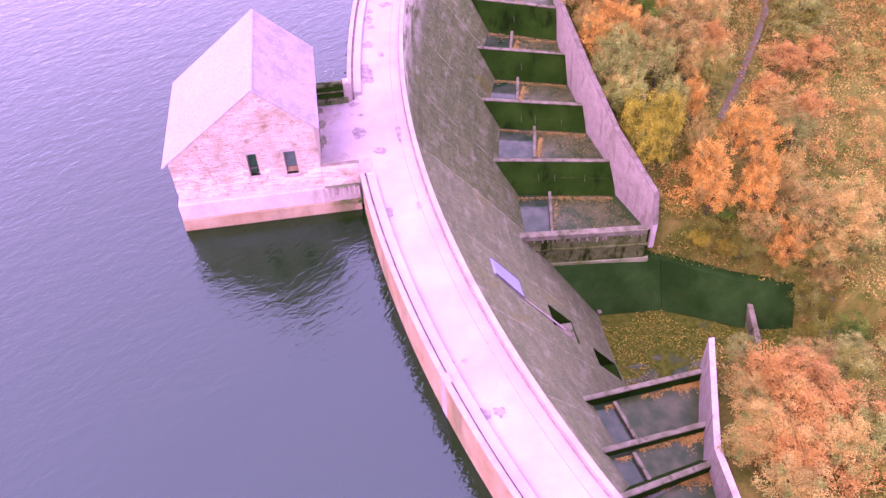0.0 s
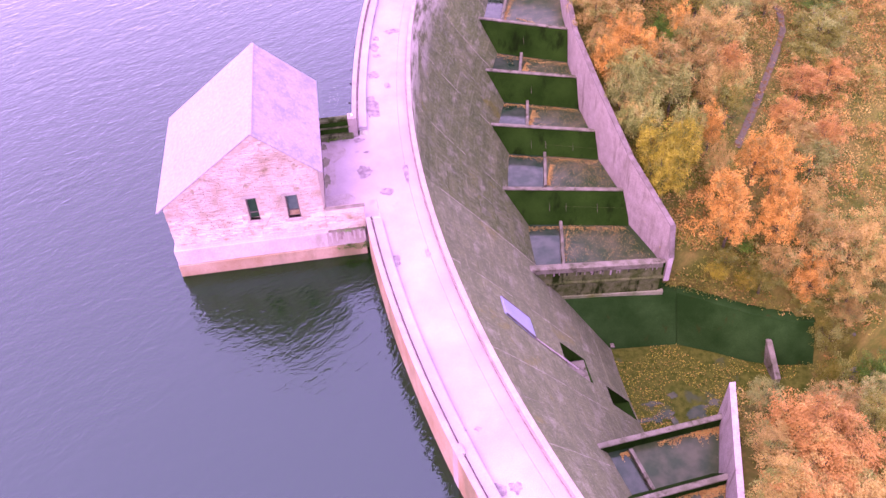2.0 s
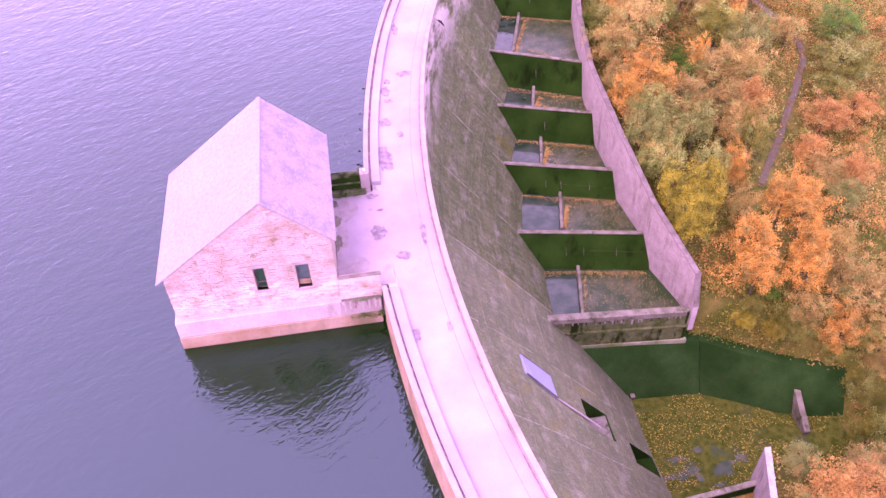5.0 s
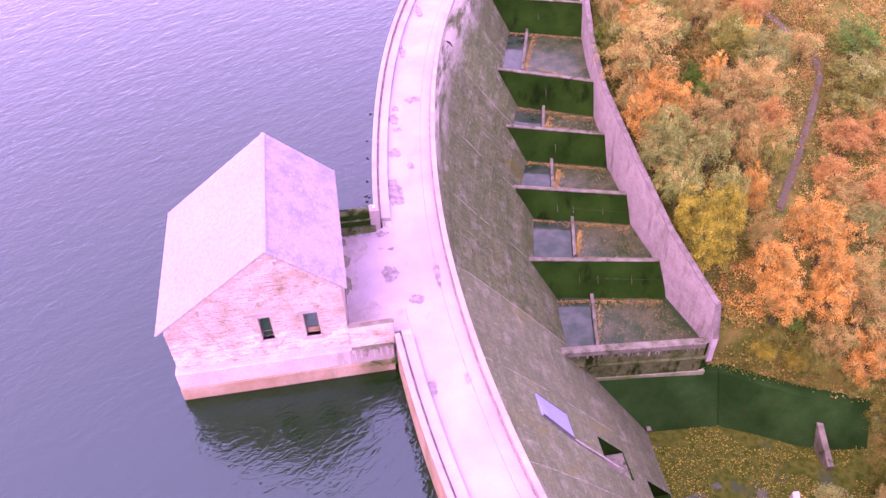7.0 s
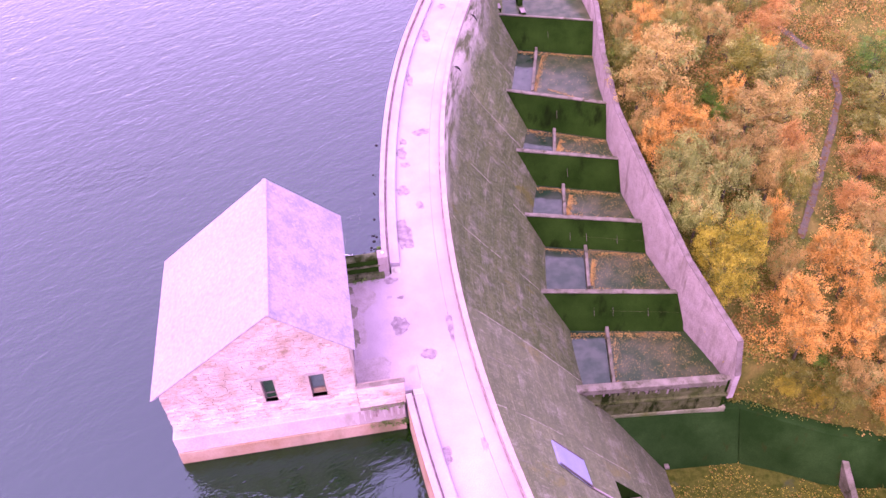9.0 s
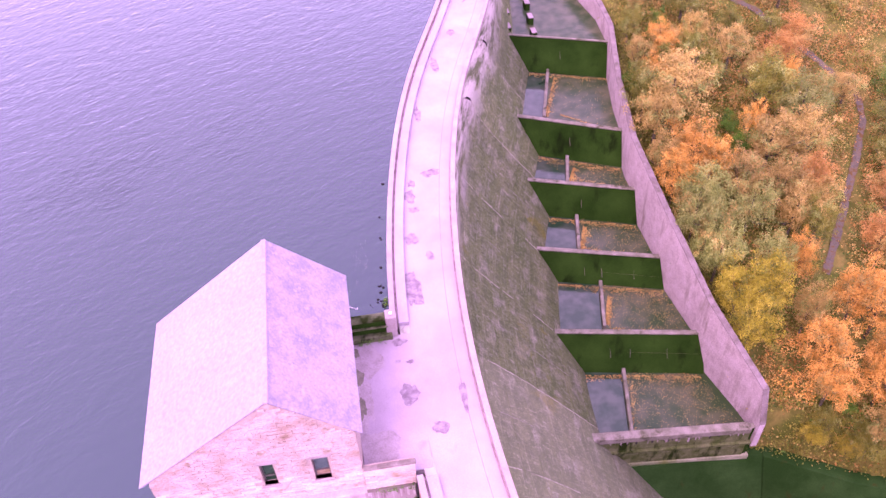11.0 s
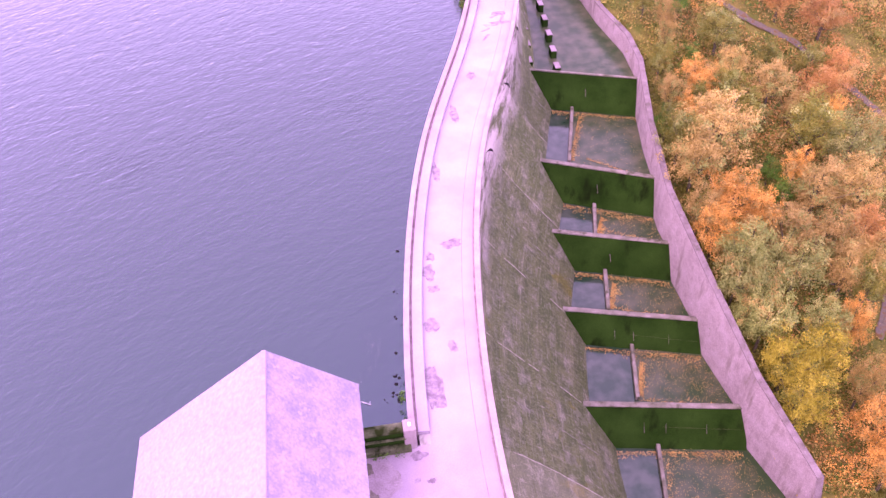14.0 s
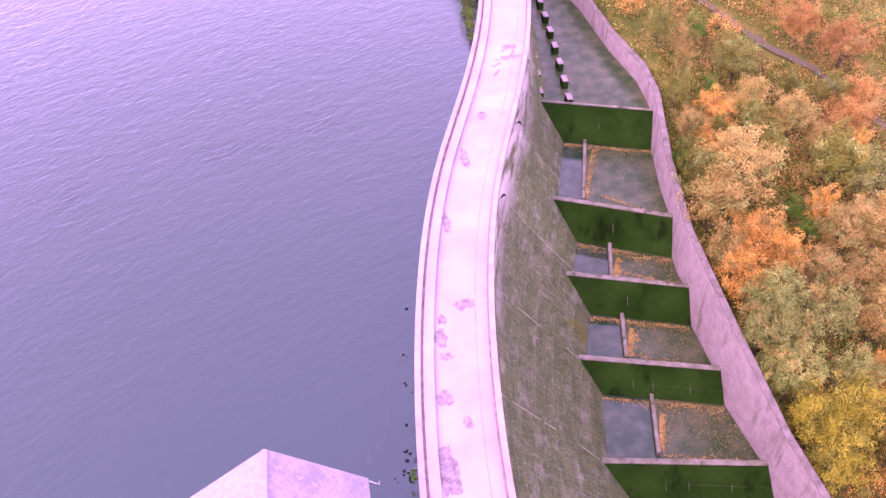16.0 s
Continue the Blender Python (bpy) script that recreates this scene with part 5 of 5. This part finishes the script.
# dark bushes on a spit of shore at the far end of the dam
bm = bmesh.new()
bmesh.ops.create_icosphere(bm, subdivisions=3, radius=1.0)
for v in bm.verts:
    v.co *= 1 + 0.3 * noise.noise(v.co * 2.0)
    v.co = Vector((v.co.x * 1.5, v.co.y * 5.5, v.co.z * 0.7))
spit = tagged(link("shore", bm, M_GROUND, smooth=True), "low earth bank at the waterline", "bank", kind="structure")
spit.matrix_world = pose(15.2, 57.0, -0.6, 0, 0, -16)
for x, y, r in ((13.25, 44.2, 0.35), (13.35, 45.6, 0.5), (13.5, 47.0, 0.65), (13.7, 48.6, 0.8), (14.0, 50.0, 0.9), (14.4, 51.4, 1.1), (14.6, 53.0, 1.3), (14.9, 54.8, 1.5), (13.7, 53.9, 1.0), (13.6, 55.6, 1.4)):
    ob = plant(FAR_TREES, "green", x, y, 0, r, 2.6, 5.5, rd)
    ob.matrix_basis = pose(x, y, LAKE - 0.2, 0, 0, 40 * x) @ Matrix.Diagonal((r / 2.6, r / 2.6, 0.12 + 0.2 * r, 1))
for store in (NEAR_TREES, FAR_TREES):
    for ob in [o for row in store.values() for o in row if o.name not in used]:
        for o in (*ob.children, ob):
            bpy.data.objects.remove(o)

# undergrowth of bracken and brambles over the open slope
rng = np.random.default_rng(8)


def scrub(name, kd, count, size, seed, region, label):
    rr, g = random.Random(seed), np.random.default_rng(seed)
    cs = []
    while len(cs) < count:
        x, y = rr.uniform(*region[:2]), rr.uniform(*region[2:])
        if x < side_x(y) + 0.5 or near_track(x, y):
            continue
        z = ground(x, y)
        if z < -25 or noise.noise((x * 0.2, y * 0.2, seed)) < -0.15:
            continue
        cs.append((x, y, z + rr.uniform(0.1, 0.5)))
    verts, faces = leaf_cloud(cs, 11, 0.3, size, g, 0.6)
    ob = new(name, leaf_mesh(name, verts, faces, LEAVES[kd]))
    tagged(ob, label, "undergrowth", kind="stuff")


scrub("undergrowth", "olive", 8000, 0.17, 11, (26, 66, -20, 78), "olive bracken and brambles on the slope")
scrub("undergrowth", "buff", 7000, 0.17, 12, (26, 66, -20, 78), "buff dead bracken on the slope")
scrub("undergrowth", "russet", 4200, 0.17, 15, (28, 66, -20, 78), "russet dead bracken on the slope")
scrub("undergrowth", "olive", 4000, 0.13, 13, (25, 36, 7, 50), "olive-green grass and brambles beside the cascade wall")
scrub("undergrowth", "green", 2200, 0.16, 14, (25, 50, 8, 60), "dark green brambles on the slope")

scrub("undergrowth", "russet", 5000, 0.17, 16, (30, 72, 26, 80), "russet dead bracken on the far slope")
scrub("undergrowth", "buff", 5000, 0.17, 17, (30, 72, 26, 80), "buff dead grass on the far slope")
scrub("undergrowth", "olive", 6000, 0.17, 18, (27, 72, 26, 80), "olive scrub on the far slope")

# shallow broken puddles on the basin floor
rr = random.Random(17)
for k in range(16):
    cx, cy, rx, ry = rr.gauss(26.8, 1.7), rr.gauss(0.3, 0.9), rr.uniform(0.25, 0.75), rr.uniform(0.15, 0.4)
    bm = bmesh.new()
    vs = []
    for i in range(28):
        a = math.tau * i / 28
        r = 1 + 0.7 * noise.noise((math.cos(a) * 1.7 + k, math.sin(a) * 1.7, 4)) + 0.35 * noise.noise((math.cos(a) * 5, math.sin(a) * 5, k))
        vs.append(bm.verts.new((cx + rx * r * math.cos(a), cy + ry * r * math.sin(a), -22.58 + 0.001 * k)))
    bm.faces.new(vs)
    tagged(link("puddle", bm, M_POOL), "shallow puddle among leaves on the basin floor", "puddle", "puddles in the basin", kind="structure")

# boulders
for k, (x, y, z, r) in enumerate(((41.6, 3.9, -20.2, 0.55), (40.6, 0.6, -21.4, 0.7))):
    bm = bmesh.new()
    bmesh.ops.create_icosphere(bm, subdivisions=2, radius=r)
    for v in bm.verts:
        v.co *= 1 + 0.45 * noise.noise(v.co * 1.7 + Vector((k * 3, 0, 0)))
        v.co.z *= 0.65
    ob = tagged(link("boulder", bm, M_ROCK), "weathered grey boulder half buried in leaves", "rock", "boulders below the dam")
    ob.location = (x, y, z)

# fallen leaves on pools and basin floor
rr = random.Random(21)
for _ in range(6500):
    x, y = rr.uniform(20, 38), rr.uniform(-3.5, 7.2)
    if noise.noise((x * 0.35, y * 0.35, 2)) > -0.1 and y < 7.0 - max(0, x - 28.3) * 0.4:
        LITTER.append((x, y, -22.58 + rr.uniform(0, 0.03), rr.uniform(0.035, 0.075)))
for name, kd, pick in (("fallen_leaves", "russet", 0), ("fallen_leaves", "yellow_green", 1), ("fallen_leaves", "buff", 2)):
    verts, faces = [], []
    for i, (x, y, z, sz) in enumerate(LITTER):
        low = z < -22
        if (i % 5 in ((0, 1, 2), (), (3, 4))[pick]) if not low else (i % 5 in ((0,), (1, 2, 3), (4,))[pick]):
            a, k = rr.uniform(0, 6.3), len(verts)
            for q in range(4):
                s2 = sz * (1 if q % 2 else 0.6)
                verts.append((x + s2 * math.cos(a + q * 1.571), y + s2 * math.sin(a + q * 1.571), z + rr.uniform(-0.01, 0.03)))
            faces.append((k, k + 1, k + 2, k + 3))
    ob = new(name, leaf_mesh(name, np.array(verts), np.array(faces), LEAVES[kd]))
    tagged(ob, f"drifts of fallen {WORDS[kd]} leaves on wet concrete", "leaves", kind="stuff")

# floating debris by the lakeside parapet, in loose clusters
rr = random.Random(23)
for k, (x, y, r) in enumerate((cx + rr.gauss(0, 0.08), cy + rr.gauss(0, 0.12), rr.uniform(0.03, 0.1)) for cx, cy, m in
                              ((4.5, 12.2, 5), (4.55, 11.7, 2), (4.38, 11.2, 3), (4.53, 10.9, 3), (3.95, 10.8, 2), (4.72, 13.4, 2), (4.95, 15.6, 2), (5.2, 17.5, 2), (5.5, 20.3, 1)) for _ in range(m)):
    bm = bmesh.new()
    bmesh.ops.create_icosphere(bm, subdivisions=1, radius=r)
    for v in bm.verts:
        v.co *= 1 + 0.8 * noise.noise(v.co * 9 + Vector((k, 0, 0)))
        v.co.z *= 0.5
    ob = tagged(link("driftwood", bm, M_DRIFT), "dark clump of drift floating by the dam", "driftwood", "drift along the dam")
    ob.location = (x, y, LAKE)
bm = bmesh.new()
limb(bm, [Vector((2.81, 11.09, LAKE + 0.02)), Vector((3.06, 10.93, LAKE + 0.03)), Vector((3.23, 10.84, LAKE + 0.02))], 0.018, 0.01, 5)
limb(bm, [Vector((3.2, 10.85, LAKE + 0.03)), Vector((3.22, 11.02, LAKE + 0.02))], 0.012, 0.008, 5)
tagged(link("stick", bm, M_LAMP), "bleached white stick floating beside the house", "stick")

# weed, and a line of flecks for foam and painted glints, on the water beside the dam
rng = np.random.default_rng(9)
verts, faces = leaf_cloud([(4.62 + 0.12 * u, 9.2 + 2.2 * v, LAKE + 0.03) for u, v in rng.random((9, 2))], 26, 0.07, 0.07, rng, 0.3)
tagged(new("weeds", leaf_mesh("weeds", verts, faces, LEAVES["green"])), "dark green weed floating against the dam", "weeds", kind="stuff")
pts = []
for u, v, w in rng.random((90, 3)):
    x, y = 2.75 + 1.5 * u + 0.3 * math.sin(u * 5), 12.0 + 3.6 * u
    pts.append((x + rng.normal() * (0.08 + 0.2 * u), y + rng.normal() * 0.12, 0.004))
verts, faces = leaf_cloud(pts, 1, 0.0, 0.035, rng)
verts[:, 2] = LAKE + 0.006
tagged(new("foam", leaf_mesh("foam", verts, faces, M_COPING)), "thin line of white foam flecks on dark water", "foam", kind="stuff")

# stonework, last
lay_stones(wall, -5.05, 2.8, 1.62, gable_top, FRONT + 0.07, HOLES, 1)
lay_stones(core, 2.84, 4.84, 1.6, lambda x: 3.05, -0.22, [], 2, limit=60)
